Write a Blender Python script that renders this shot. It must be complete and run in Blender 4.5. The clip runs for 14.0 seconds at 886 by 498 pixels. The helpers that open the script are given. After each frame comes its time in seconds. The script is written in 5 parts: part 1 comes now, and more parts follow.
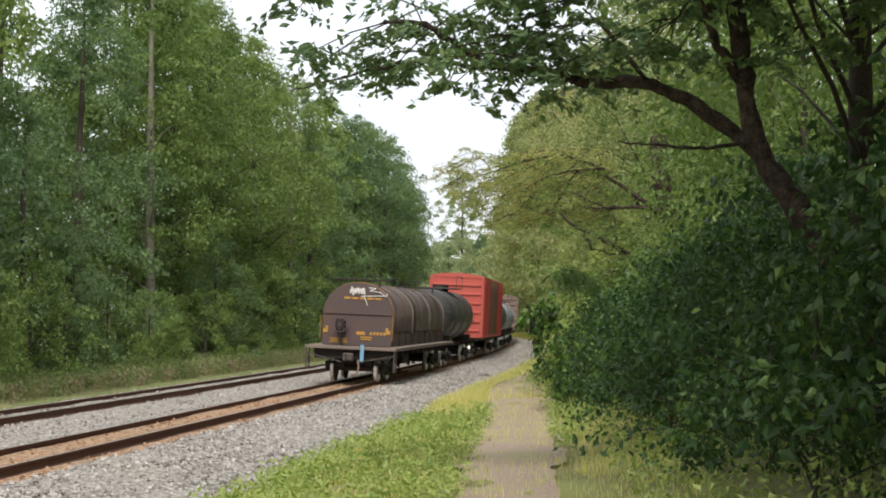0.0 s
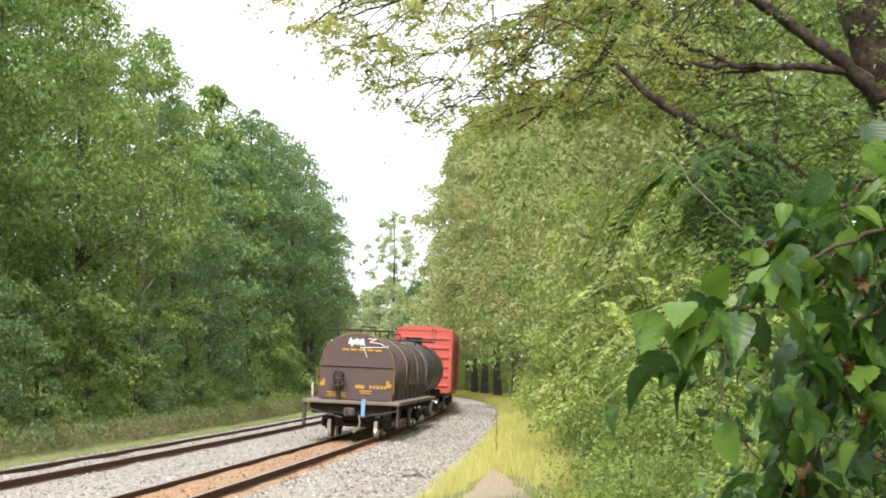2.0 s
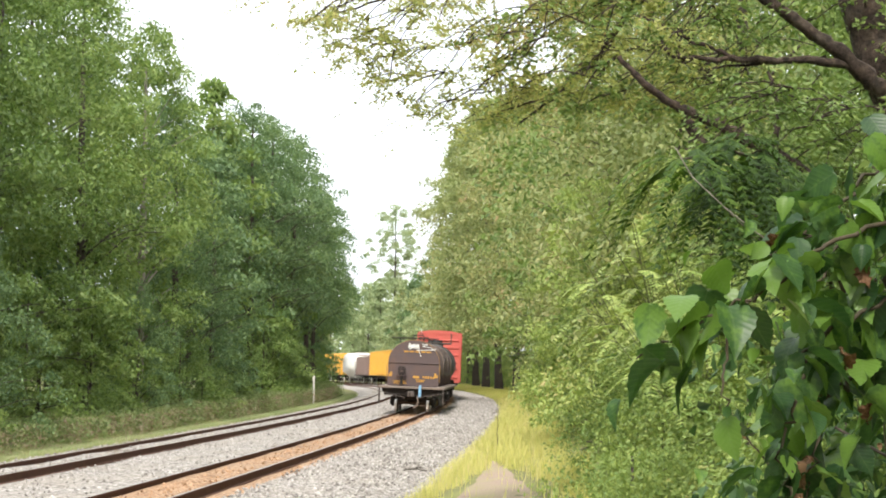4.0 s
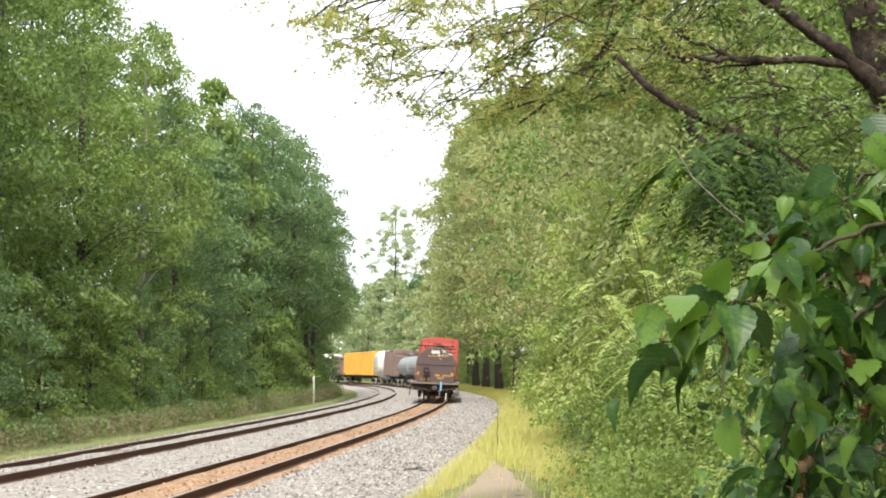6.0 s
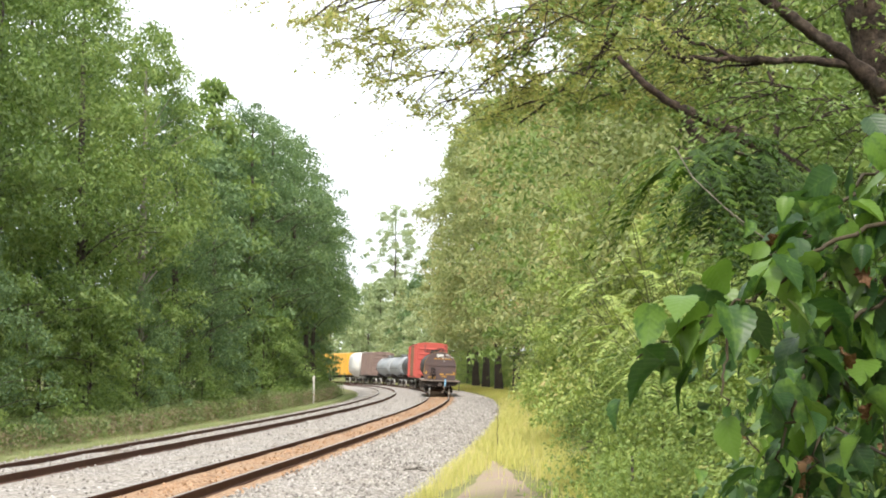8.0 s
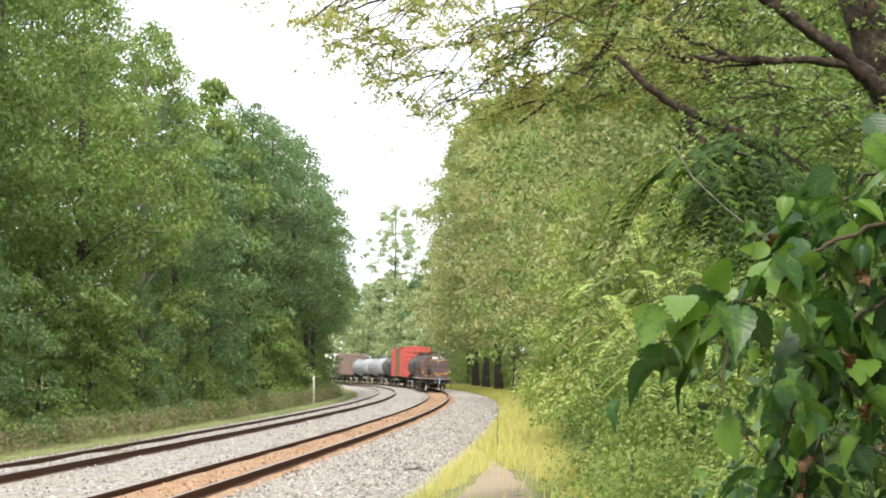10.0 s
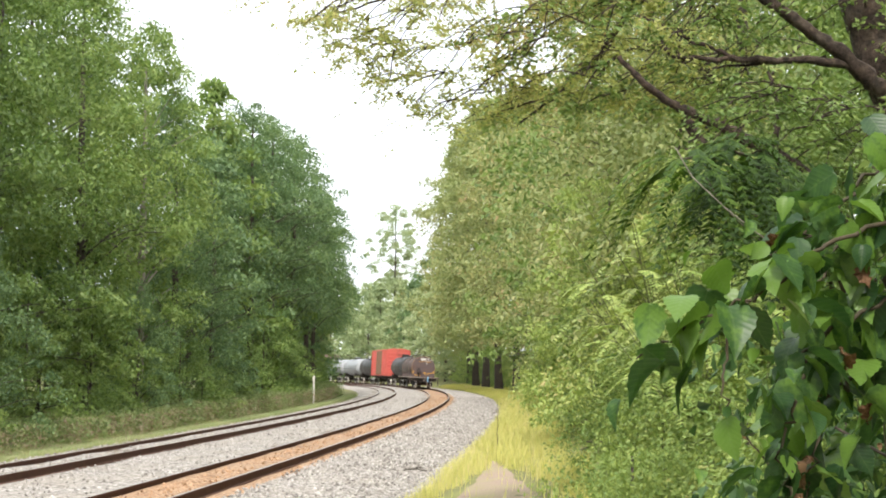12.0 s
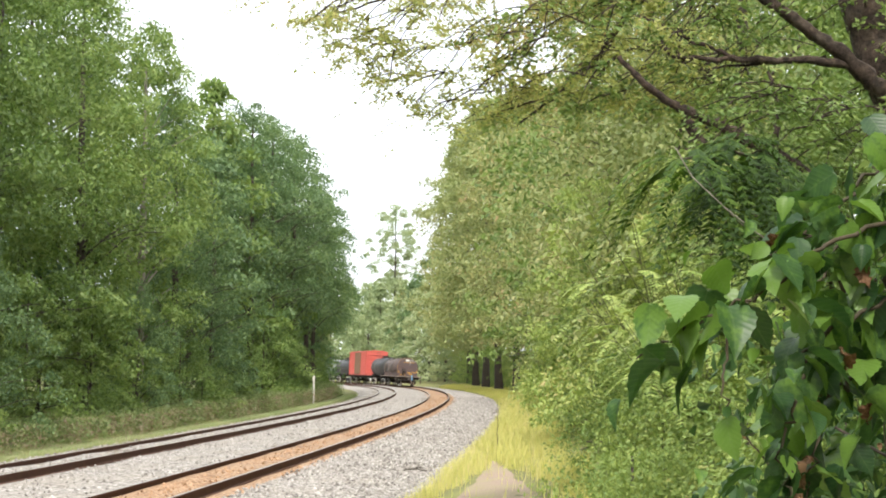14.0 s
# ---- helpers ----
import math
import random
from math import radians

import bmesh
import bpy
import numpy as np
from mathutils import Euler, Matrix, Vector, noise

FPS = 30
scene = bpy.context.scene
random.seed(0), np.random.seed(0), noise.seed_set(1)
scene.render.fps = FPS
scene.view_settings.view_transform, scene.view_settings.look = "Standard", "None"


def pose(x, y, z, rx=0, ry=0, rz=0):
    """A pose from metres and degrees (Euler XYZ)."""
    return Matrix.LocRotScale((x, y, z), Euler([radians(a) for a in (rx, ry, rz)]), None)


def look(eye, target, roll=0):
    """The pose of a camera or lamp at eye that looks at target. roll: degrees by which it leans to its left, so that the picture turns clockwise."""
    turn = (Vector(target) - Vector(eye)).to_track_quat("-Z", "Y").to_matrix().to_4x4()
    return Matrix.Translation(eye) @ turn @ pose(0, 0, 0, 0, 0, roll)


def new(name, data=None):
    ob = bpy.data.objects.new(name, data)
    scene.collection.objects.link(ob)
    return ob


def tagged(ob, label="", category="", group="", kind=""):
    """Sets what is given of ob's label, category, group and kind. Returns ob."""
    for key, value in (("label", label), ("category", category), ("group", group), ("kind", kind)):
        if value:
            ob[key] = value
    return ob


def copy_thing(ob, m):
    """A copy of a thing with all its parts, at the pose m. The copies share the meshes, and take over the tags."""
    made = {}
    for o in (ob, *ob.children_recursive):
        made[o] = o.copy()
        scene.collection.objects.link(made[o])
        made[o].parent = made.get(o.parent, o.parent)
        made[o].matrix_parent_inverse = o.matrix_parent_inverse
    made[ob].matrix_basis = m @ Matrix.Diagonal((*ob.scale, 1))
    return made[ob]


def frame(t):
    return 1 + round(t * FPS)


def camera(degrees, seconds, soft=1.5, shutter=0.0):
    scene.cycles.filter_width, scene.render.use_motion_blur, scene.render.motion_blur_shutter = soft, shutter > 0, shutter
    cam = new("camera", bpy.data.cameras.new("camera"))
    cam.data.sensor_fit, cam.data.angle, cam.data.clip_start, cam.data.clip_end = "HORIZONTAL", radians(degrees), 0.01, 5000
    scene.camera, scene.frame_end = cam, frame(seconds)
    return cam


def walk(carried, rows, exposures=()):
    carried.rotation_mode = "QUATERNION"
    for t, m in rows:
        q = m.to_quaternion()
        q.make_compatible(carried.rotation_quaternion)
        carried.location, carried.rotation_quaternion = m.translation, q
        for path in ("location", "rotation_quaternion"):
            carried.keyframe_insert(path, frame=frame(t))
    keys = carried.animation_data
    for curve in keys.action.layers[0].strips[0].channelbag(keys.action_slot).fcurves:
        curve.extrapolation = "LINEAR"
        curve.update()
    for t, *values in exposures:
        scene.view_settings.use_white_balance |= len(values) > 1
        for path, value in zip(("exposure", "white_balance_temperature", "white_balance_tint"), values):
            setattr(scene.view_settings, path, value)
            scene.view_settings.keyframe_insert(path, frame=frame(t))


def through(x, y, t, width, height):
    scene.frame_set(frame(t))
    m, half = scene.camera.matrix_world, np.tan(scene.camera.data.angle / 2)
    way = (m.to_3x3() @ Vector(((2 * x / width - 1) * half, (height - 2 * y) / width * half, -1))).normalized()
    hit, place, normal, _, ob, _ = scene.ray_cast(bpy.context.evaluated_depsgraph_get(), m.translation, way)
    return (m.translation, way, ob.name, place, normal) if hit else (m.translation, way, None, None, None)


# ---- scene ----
# ---- camera ----
cam = camera(35.76, 14.0, soft=1.9)
# seconds, x, y, z, yaw, pitch
VIEW = [
    (0.0, 0.33, -26.3, 2.13, 2.67, 2.91),
    (0.2, 0.33, -21.0, 2.12, 2.07, 3.34),
    (0.4, 0.26, -14.5, 2.09, 2.15, 3.85),
    (0.5, 0.21, -11.6, 2.07, 2.12, 3.99),
    (0.6, 0.19, -9.5, 2.06, 1.98, 4.17),
    (0.8, 0.14, -7.2, 2.03, 1.32, 4.35),
    (1.0, 0.11, -5.2, 2.02, 1.09, 4.61),
    (1.2, 0.08, -4.4, 2.00, 1.09, 4.64),
    (1.3, 0.07, -2.4, 1.99, 1.16, 4.96),
    (1.4, 0.04, -0.2, 1.98, 1.21, 5.30),
    (1.6, 0.02, 0.0, 1.97, 1.11, 5.29),
    (1.8, 0.01, 0.0, 1.97, 0.50, 5.30),
    (2.0, 0.0, 0.0, 1.97, -0.05, 5.30),
    (2.5, 0.0, 0.0, 1.97, -0.05, 5.09),
    (3.0, 0.0, 0.0, 1.97, 0.0, 5.03),
    (14.0, 0.0, 0.0, 1.97, 0.0, 5.03),
]
EXPOSURE = [(0.0, -0.12), (0.5, 0.0), (1.0, 0.35), (1.5, 0.62), (2.5, 0.67), (14.0, 0.67)]
walk(cam, [(t, pose(x, y, z, 90 + pitch, 0, yaw) @ pose(0, 0, 0, 0, 0, 0.22)) for t, x, y, z, yaw, pitch in VIEW], EXPOSURE)

# ---- light: a bright hazy sky and a soft high sun behind the viewer ----
SUN_UP, SUN_FROM = radians(48), radians(186)
world = bpy.data.worlds.new("hazy_sky")
scene.world = world
world.use_nodes = True
wn, wl = world.node_tree.nodes, world.node_tree.links
sky = wn.new("ShaderNodeTexSky")
sky.sky_type, sky.sun_disc = "NISHITA", False
sky.sun_elevation, sky.sun_rotation = SUN_UP, SUN_FROM
sky.dust_density, sky.air_density, sky.ozone_density = 6.0, 1.0, 1.0
cloud = wn.new("ShaderNodeTexNoise")
cloud.inputs["Scale"].default_value = 2.2
cloud.inputs["Detail"].default_value = 6.0
cloud_ramp = wn.new("ShaderNodeValToRGB")
cloud_ramp.color_ramp.elements[0].position, cloud_ramp.color_ramp.elements[0].color = 0.3, (10.5, 11.0, 11.8, 1)
cloud_ramp.color_ramp.elements[1].position, cloud_ramp.color_ramp.elements[1].color = 0.7, (13.0, 13.2, 13.4, 1)
mix = wn.new("ShaderNodeMix")
mix.data_type = "RGBA"
mix.inputs["Factor"].default_value = 0.75
wl.new(cloud.outputs["Fac"], cloud_ramp.inputs["Fac"])
wl.new(sky.outputs["Color"], mix.inputs["A"])
wl.new(cloud_ramp.outputs["Color"], mix.inputs["B"])
wl.new(mix.outputs["Result"], wn["Background"].inputs["Color"])
wn["Background"].inputs["Strength"].default_value = 0.128
sun = new("sun", bpy.data.lights.new("sun", "SUN"))
sun.data.energy, sun.data.angle, sun.data.color = 3.1, radians(8), (1.0, 0.95, 0.86)
sun.matrix_world = look((0, 0, 0), (-math.sin(SUN_FROM) * math.cos(SUN_UP), -math.cos(SUN_FROM) * math.cos(SUN_UP), -math.sin(SUN_UP)))

# ---- materials ----
def material(name, build):
    m = bpy.data.materials.new(name)
    m.use_nodes = True
    nodes, links = m.node_tree.nodes, m.node_tree.links
    nodes["Principled BSDF"].inputs["Specular IOR Level"].default_value = 0.35
    build(nodes, links, nodes["Principled BSDF"], nodes["Material Output"])
    return m


def noise_node(nodes, links, scale, detail=5.0, rough=0.6):
    coord = nodes.new("ShaderNodeTexCoord")
    n = nodes.new("ShaderNodeTexNoise")
    n.inputs["Scale"].default_value, n.inputs["Detail"].default_value, n.inputs["Roughness"].default_value = scale, detail, rough
    links.new(coord.outputs["Object"], n.inputs["Vector"])
    return n.outputs["Fac"]


def ramp(nodes, links, fac, stops):
    r = nodes.new("ShaderNodeValToRGB")
    e = r.color_ramp.elements
    while len(e) < len(stops):
        e.new(0.5)
    for el, (p, c) in zip(e, stops):
        el.position, el.color = p, (*c, 1)
    links.new(fac, r.inputs["Fac"])
    return r.outputs["Color"]


def blend(nodes, links, fac, a, b, mode="MIX"):
    x = nodes.new("ShaderNodeMix")
    x.data_type, x.blend_type = "RGBA", mode
    for sock, v in (("Factor", fac), ("A", a), ("B", b)):
        if isinstance(v, (int, float)):
            x.inputs[sock].default_value = v
        elif isinstance(v, tuple):
            x.inputs[sock].default_value = (*v, 1)
        else:
            links.new(v, x.inputs[sock])
    return x.outputs["Result"]


def bump(nodes, links, fac, bsdf, strength=0.4, distance=0.01):
    b = nodes.new("ShaderNodeBump")
    b.inputs["Strength"].default_value, b.inputs["Distance"].default_value = strength, distance
    links.new(fac, b.inputs["Height"])
    links.new(b.outputs["Normal"], bsdf.inputs["Normal"])


def worn(name, base, dark, scale=3.0, rough=0.6, metal=0.0, dirt=(0.10, 0.07, 0.05), dirt_amount=0.5, fine=40.0):
    """Paint or bare surface with broad staining and fine grain."""
    def build(nodes, links, bsdf, out):
        big = noise_node(nodes, links, scale, 8.0, 0.65)
        small = noise_node(nodes, links, fine, 3.0)
        c = ramp(nodes, links, small, [(0.3, dark), (0.65, base)])
        mask = ramp(nodes, links, big, [(0.45, (0, 0, 0)), (0.75, (dirt_amount,) * 3)])
        links.new(blend(nodes, links, mask, c, dirt), bsdf.inputs["Base Color"])
        links.new(ramp(nodes, links, big, [(0.3, (rough,) * 3), (0.7, (min(1, rough + 0.2),) * 3)]), bsdf.inputs["Roughness"])
        bsdf.inputs["Metallic"].default_value = metal
        bump(nodes, links, small, bsdf, 0.25, 0.004)
    return material(name, build)


def calc(nodes, links, what, a, b=0.0, c=0.0):
    n = nodes.new("ShaderNodeMath")
    n.operation = what
    for k, q in enumerate((a, b, c)):
        if isinstance(q, float):
            n.inputs[k].default_value = q
        else:
            links.new(q, n.inputs[k])
    return n.outputs[0]


def leafy(name, stops, through=0.35, rough=0.5, patch=0.35, plant=0.2, veins=False):
    """Leaves: colour by leaf, by broad patch and by plant, and some light let through."""
    def build(nodes, links, bsdf, out):
        geo = nodes.new("ShaderNodeNewGeometry")
        info = nodes.new("ShaderNodeObjectInfo")
        broad = noise_node(nodes, links, patch, 3.0)
        add = nodes.new("ShaderNodeMath")
        add.operation = "MULTIPLY_ADD"
        links.new(geo.outputs["Random Per Island"], add.inputs[0])
        add.inputs[1].default_value = 0.5
        links.new(broad, add.inputs[2])
        centre = nodes.new("ShaderNodeMath")
        centre.operation = "SUBTRACT"
        links.new(add.outputs[0], centre.inputs[0])
        centre.inputs[1].default_value = 0.27
        shift = nodes.new("ShaderNodeMath")
        shift.operation = "MULTIPLY_ADD"
        links.new(info.outputs["Random"], shift.inputs[0])
        shift.inputs[1].default_value = plant
        links.new(centre.outputs[0], shift.inputs[2])
        c = ramp(nodes, links, shift.outputs[0], stops)
        links.new(c, bsdf.inputs["Base Color"])
        bsdf.inputs["Roughness"].default_value = rough
        if veins:
            tc = nodes.new("ShaderNodeTexCoord")
            sep = nodes.new("ShaderNodeSeparateXYZ")
            links.new(tc.outputs["Object"], sep.inputs[0])
            ab = calc(nodes, links, "ABSOLUTE", sep.outputs["X"])
            slant = calc(nodes, links, "MULTIPLY_ADD", ab, -0.75, sep.outputs["Y"])
            wave = calc(nodes, links, "SINE", calc(nodes, links, "MULTIPLY", slant, 46.0))
            side = calc(nodes, links, "GREATER_THAN", wave, 0.86)
            midrib = calc(nodes, links, "LESS_THAN", ab, 0.014)
            rib = calc(nodes, links, "MAXIMUM", calc(nodes, links, "MULTIPLY", side, 0.5), midrib)
            mottle = noise_node(nodes, links, 14.0, 3.0)
            c = blend(nodes, links, calc(nodes, links, "MULTIPLY", mottle, 0.55), c, (0.55, 0.62, 0.5), "MULTIPLY")
            c = blend(nodes, links, calc(nodes, links, "MULTIPLY", rib, 0.2), c, (0.16, 0.22, 0.10), "MIX")
            links.new(c, bsdf.inputs["Base Color"])
            bump(nodes, links, wave, bsdf, 0.12, 0.002)
        tr = nodes.new("ShaderNodeBsdfTranslucent")
        links.new(blend(nodes, links, 1.0, c, (1.15, 1.2, 0.7), "MULTIPLY"), tr.inputs["Color"])
        mx = nodes.new("ShaderNodeMixShader")
        mx.inputs[0].default_value = through
        links.new(bsdf.outputs[0], mx.inputs[1])
        links.new(tr.outputs[0], mx.inputs[2])
        links.new(mx.outputs[0], out.inputs["Surface"])
    return material(name, build)


LEAF_MAPLE = leafy("leaf_maple", [(0.2, (0.082, 0.14, 0.039)), (0.55, (0.153, 0.23, 0.063)), (0.95, (0.25, 0.32, 0.094))])
LEAF_DARK = leafy("leaf_dark", [(0.2, (0.07426, 0.135, 0.06175)), (0.55, (0.1269, 0.2, 0.08937)), (0.95, (0.2018, 0.28, 0.1056))])
LEAF_LIGHT = leafy("leaf_light", [(0.15, (0.1747, 0.26, 0.065)), (0.5, (0.286, 0.37, 0.0975)), (0.85, (0.4035, 0.45, 0.1463)), (1.0, (0.467, 0.38, 0.1787))], 0.28)
LEAF_OLIVE = leafy("leaf_olive", [(0.15, (0.1487, 0.195, 0.07313)), (0.5, (0.2392, 0.28, 0.1056)), (0.85, (0.339, 0.34, 0.1463)), (1.0, (0.4243, 0.28, 0.1625))], 0.28)
# distance haze is put into this leaf colour: paler and bluer than the near greens
LEAF_HAZED = leafy("leaf_hazed", [(0.15, (0.20, 0.265, 0.15)), (0.5, (0.285, 0.35, 0.19)), (0.95, (0.37, 0.40, 0.23))])
LEAF_BUSH = leafy("leaf_bush", [(0.15, (0.10, 0.17, 0.045)), (0.5, (0.18, 0.26, 0.068)), (0.85, (0.29, 0.36, 0.10)), (1.0, (0.36, 0.33, 0.13))], 0.3)
LEAF_SPRAY = leafy("leaf_spray", [(0.15, (0.20, 0.26, 0.08)), (0.5, (0.33, 0.37, 0.12)), (0.85, (0.45, 0.43, 0.17)), (1.0, (0.5, 0.34, 0.17))], 0.45)
# leaf green darkened so that the colour itself holds the shade under the trees
LEAF_SHADED = leafy("leaf_shaded", [(0.15, (0.014, 0.036, 0.012)), (0.45, (0.03, 0.072, 0.022)), (0.75, (0.065, 0.125, 0.034)), (1.0, (0.18, 0.27, 0.06))], 0.33, 0.45, 5.0)
LEAF_FROND = leafy("leaf_frond", [(0.2, (0.018, 0.042, 0.006)), (0.6, (0.045, 0.095, 0.012)), (1.0, (0.13, 0.21, 0.025))], 0.35, 0.65)
LEAF_BROAD = leafy("leaf_broad", [(0.15, (0.014, 0.036, 0.014)), (0.5, (0.03, 0.075, 0.026)), (0.8, (0.05, 0.11, 0.028)), (1.0, (0.13, 0.23, 0.04))], 0.38, 0.4, 3.0, 0.75, True)
LEAF_DRY = leafy("leaf_dry", [(0.2, (0.05, 0.022, 0.01)), (0.6, (0.13, 0.065, 0.03)), (0.95, (0.26, 0.15, 0.075))], 0.2, 0.75, 6.0, 0.5)
GRASS = leafy("grass_blades", [(0.15, (0.347, 0.38, 0.1229)), (0.5, (0.561, 0.54, 0.1755)), (0.85, (0.673, 0.61, 0.2808)), (1.0, (0.673, 0.54, 0.3861))], 0.4, 0.6, 0.6)
DRY_WEEDS = leafy("dry_weeds", [(0.2, (0.16, 0.13, 0.08)), (0.6, (0.28, 0.21, 0.15)), (0.95, (0.42, 0.33, 0.27))], 0.3, 0.8, 0.6)
WEEDS = leafy("weed_leaves", [(0.15, (0.11, 0.17, 0.065)), (0.5, (0.18, 0.24, 0.095)), (0.85, (0.28, 0.29, 0.14)), (1.0, (0.38, 0.30, 0.21))], 0.35, 0.6, 0.6)
VERGE_GRASS = leafy("verge_grass", [(0.15, (0.133, 0.19, 0.0715)), (0.5, (0.204, 0.265, 0.111)), (1.0, (0.326, 0.32, 0.182))], 0.3, 0.6, 0.6)
BARK = worn("bark", (0.075, 0.058, 0.047), (0.032, 0.026, 0.021), 2.0, 0.9, 0, (0.10, 0.09, 0.075), 0.5, 25.0)
BARK_PALE = worn("bark_pale", (0.26, 0.23, 0.19), (0.14, 0.12, 0.10), 2.0, 0.9, 0, (0.30, 0.29, 0.25), 0.5, 25.0)


def rough_bark(nodes, links, bsdf, out):
    """Furrowed brown bark with paler flakes."""
    furrow = noise_node(nodes, links, 11.0, 9.0, 0.75)
    flake = noise_node(nodes, links, 3.5, 6.0, 0.7)
    c = ramp(nodes, links, furrow, [(0.38, (0.010, 0.007, 0.005)), (0.52, (0.05, 0.034, 0.025)), (0.7, (0.12, 0.085, 0.062))])
    links.new(blend(nodes, links, ramp(nodes, links, flake, [(0.5, (0, 0, 0)), (0.7, (0.5,) * 3)]), c, (0.15, 0.125, 0.10)), bsdf.inputs["Base Color"])
    bsdf.inputs["Roughness"].default_value = 0.95
    bump(nodes, links, furrow, bsdf, 1.0, 0.05)


BARK_ROUGH = material("bark_rough", rough_bark)
STEM_GREEN = worn("stem_green", (0.12, 0.14, 0.05), (0.07, 0.08, 0.03), 4.0, 0.7)
STEM = worn("stem", (0.06, 0.05, 0.028), (0.03, 0.026, 0.015), 4.0, 0.8)


def stones_of(name, stops, scale):
    def build(nodes, links, bsdf, out):
        coord = nodes.new("ShaderNodeTexCoord")
        v = nodes.new("ShaderNodeTexVoronoi")
        v.inputs["Scale"].default_value = scale
        links.new(coord.outputs["Object"], v.inputs["Vector"])
        sep = nodes.new("ShaderNodeSeparateColor")
        links.new(v.outputs["Color"], sep.inputs[0])
        c = ramp(nodes, links, sep.outputs[0], stops)
        big = noise_node(nodes, links, 0.5, 5.0)
        gap = ramp(nodes, links, v.outputs["Distance"], [(0.3, (1, 1, 1)), (0.85, (0.5, 0.48, 0.45))])
        c = blend(nodes, links, 1.0, c, gap, "MULTIPLY")
        links.new(blend(nodes, links, ramp(nodes, links, big, [(0.4, (0, 0, 0)), (0.7, (0.4,) * 3)]), c, (0.30, 0.26, 0.21)), bsdf.inputs["Base Color"])
        bsdf.inputs["Roughness"].default_value = 0.9
        bump(nodes, links, gap, bsdf, 0.9, 0.03)
    return material(name, build)


GREY_STONES = [(0.0, (0.16, 0.145, 0.135)), (0.35, (0.31, 0.285, 0.265)), (0.7, (0.42, 0.395, 0.37)), (1.0, (0.62, 0.59, 0.56))]
RUST_STONES = [(0.0, (0.20, 0.11, 0.06)), (0.5, (0.42, 0.25, 0.14)), (1.0, (0.55, 0.38, 0.25))]
BALLAST = stones_of("ballast", GREY_STONES, 16)
BALLAST_RUST = stones_of("ballast_rust", RUST_STONES, 16)


def loose(name, stops):
    def build(nodes, links, bsdf, out):
        geo = nodes.new("ShaderNodeNewGeometry")
        c = ramp(nodes, links, geo.outputs["Random Per Island"], stops)
        links.new(blend(nodes, links, 0.5, c, ramp(nodes, links, noise_node(nodes, links, 60), [(0.3, (0.5,) * 3), (0.7, (1,) * 3)]), "MULTIPLY"), bsdf.inputs["Base Color"])
        bsdf.inputs["Roughness"].default_value = 0.9
    return material(name, build)


STONE = loose("loose_stone", GREY_STONES)
STONE_RUST = loose("loose_stone_rust", RUST_STONES)
SOIL = worn("forest_soil", (0.19, 0.19, 0.075), (0.12, 0.115, 0.05), 0.4, 0.95, 0, (0.27, 0.30, 0.085), 0.8, 9.0)
PATH = worn("path_gravel", (0.36, 0.275, 0.22), (0.23, 0.17, 0.135), 0.7, 0.95, 0, (0.30, 0.31, 0.12), 0.8, 30.0)
RAIL_SIDE = worn("rail_rust", (0.115, 0.055, 0.035), (0.06, 0.03, 0.022), 2.0, 0.85, 0.2, (0.16, 0.085, 0.05), 0.5)
RAIL_TOP = worn("rail_tread", (0.45, 0.43, 0.42), (0.36, 0.34, 0.33), 2.0, 0.3, 0.9, (0.2, 0.15, 0.12), 0.3)
TIE = worn("sleeper_wood", (0.17, 0.12, 0.085), (0.08, 0.06, 0.045), 3.0, 0.9, 0, (0.25, 0.16, 0.10), 0.6, 20.0)
HOOD = worn("hood_brown", (0.115, 0.088, 0.085), (0.08, 0.06, 0.058), 0.8, 0.5, 0.0, (0.13, 0.09, 0.07), 0.7)
HOOD_RUST = worn("hood_rust", (0.105, 0.078, 0.078), (0.075, 0.054, 0.054), 1.6, 0.7, 0.0, (0.16, 0.09, 0.06), 0.5)
FRAME_STEEL = worn("frame_steel", (0.10, 0.085, 0.08), (0.05, 0.042, 0.04), 2.0, 0.7, 0.1, (0.17, 0.12, 0.09), 0.6)
DECK = worn("deck_steel", (0.22, 0.185, 0.165), (0.13, 0.11, 0.095), 2.0, 0.7, 0.1, (0.25, 0.15, 0.09), 0.6)
UNDER = worn("underframe_black", (0.035, 0.03, 0.028), (0.018, 0.016, 0.015), 2.0, 0.8, 0.0, (0.08, 0.06, 0.045), 0.5)
WHEEL_SIDE = worn("wheel_rust", (0.10, 0.07, 0.055), (0.05, 0.035, 0.03), 3.0, 0.75, 0.3)
WHEEL_TREAD = worn("wheel_tread", (0.75, 0.74, 0.72), (0.62, 0.61, 0.60), 3.0, 0.28, 0.85, (0.4, 0.38, 0.36), 0.2)
YELLOW = worn("yellow_marking", (0.56, 0.30, 0.055), (0.38, 0.20, 0.045), 6.0, 0.6, 0, (0.3, 0.16, 0.07), 0.6)
OCHRE = worn("ochre_marking", (0.34, 0.20, 0.07), (0.24, 0.13, 0.05), 6.0, 0.7, 0, (0.14, 0.09, 0.07), 0.8)
WHITE = worn("white_marking", (0.78, 0.78, 0.76), (0.6, 0.6, 0.58), 6.0, 0.6, 0, (0.3, 0.27, 0.25), 0.5)
PALE_BLUE = worn("blue_hose", (0.22, 0.42, 0.62), (0.15, 0.32, 0.5), 6.0, 0.5)
TANK_BLACK = worn("tank_black", (0.045, 0.047, 0.05), (0.03, 0.03, 0.032), 0.8, 0.4, 0, (0.09, 0.08, 0.07), 0.6)
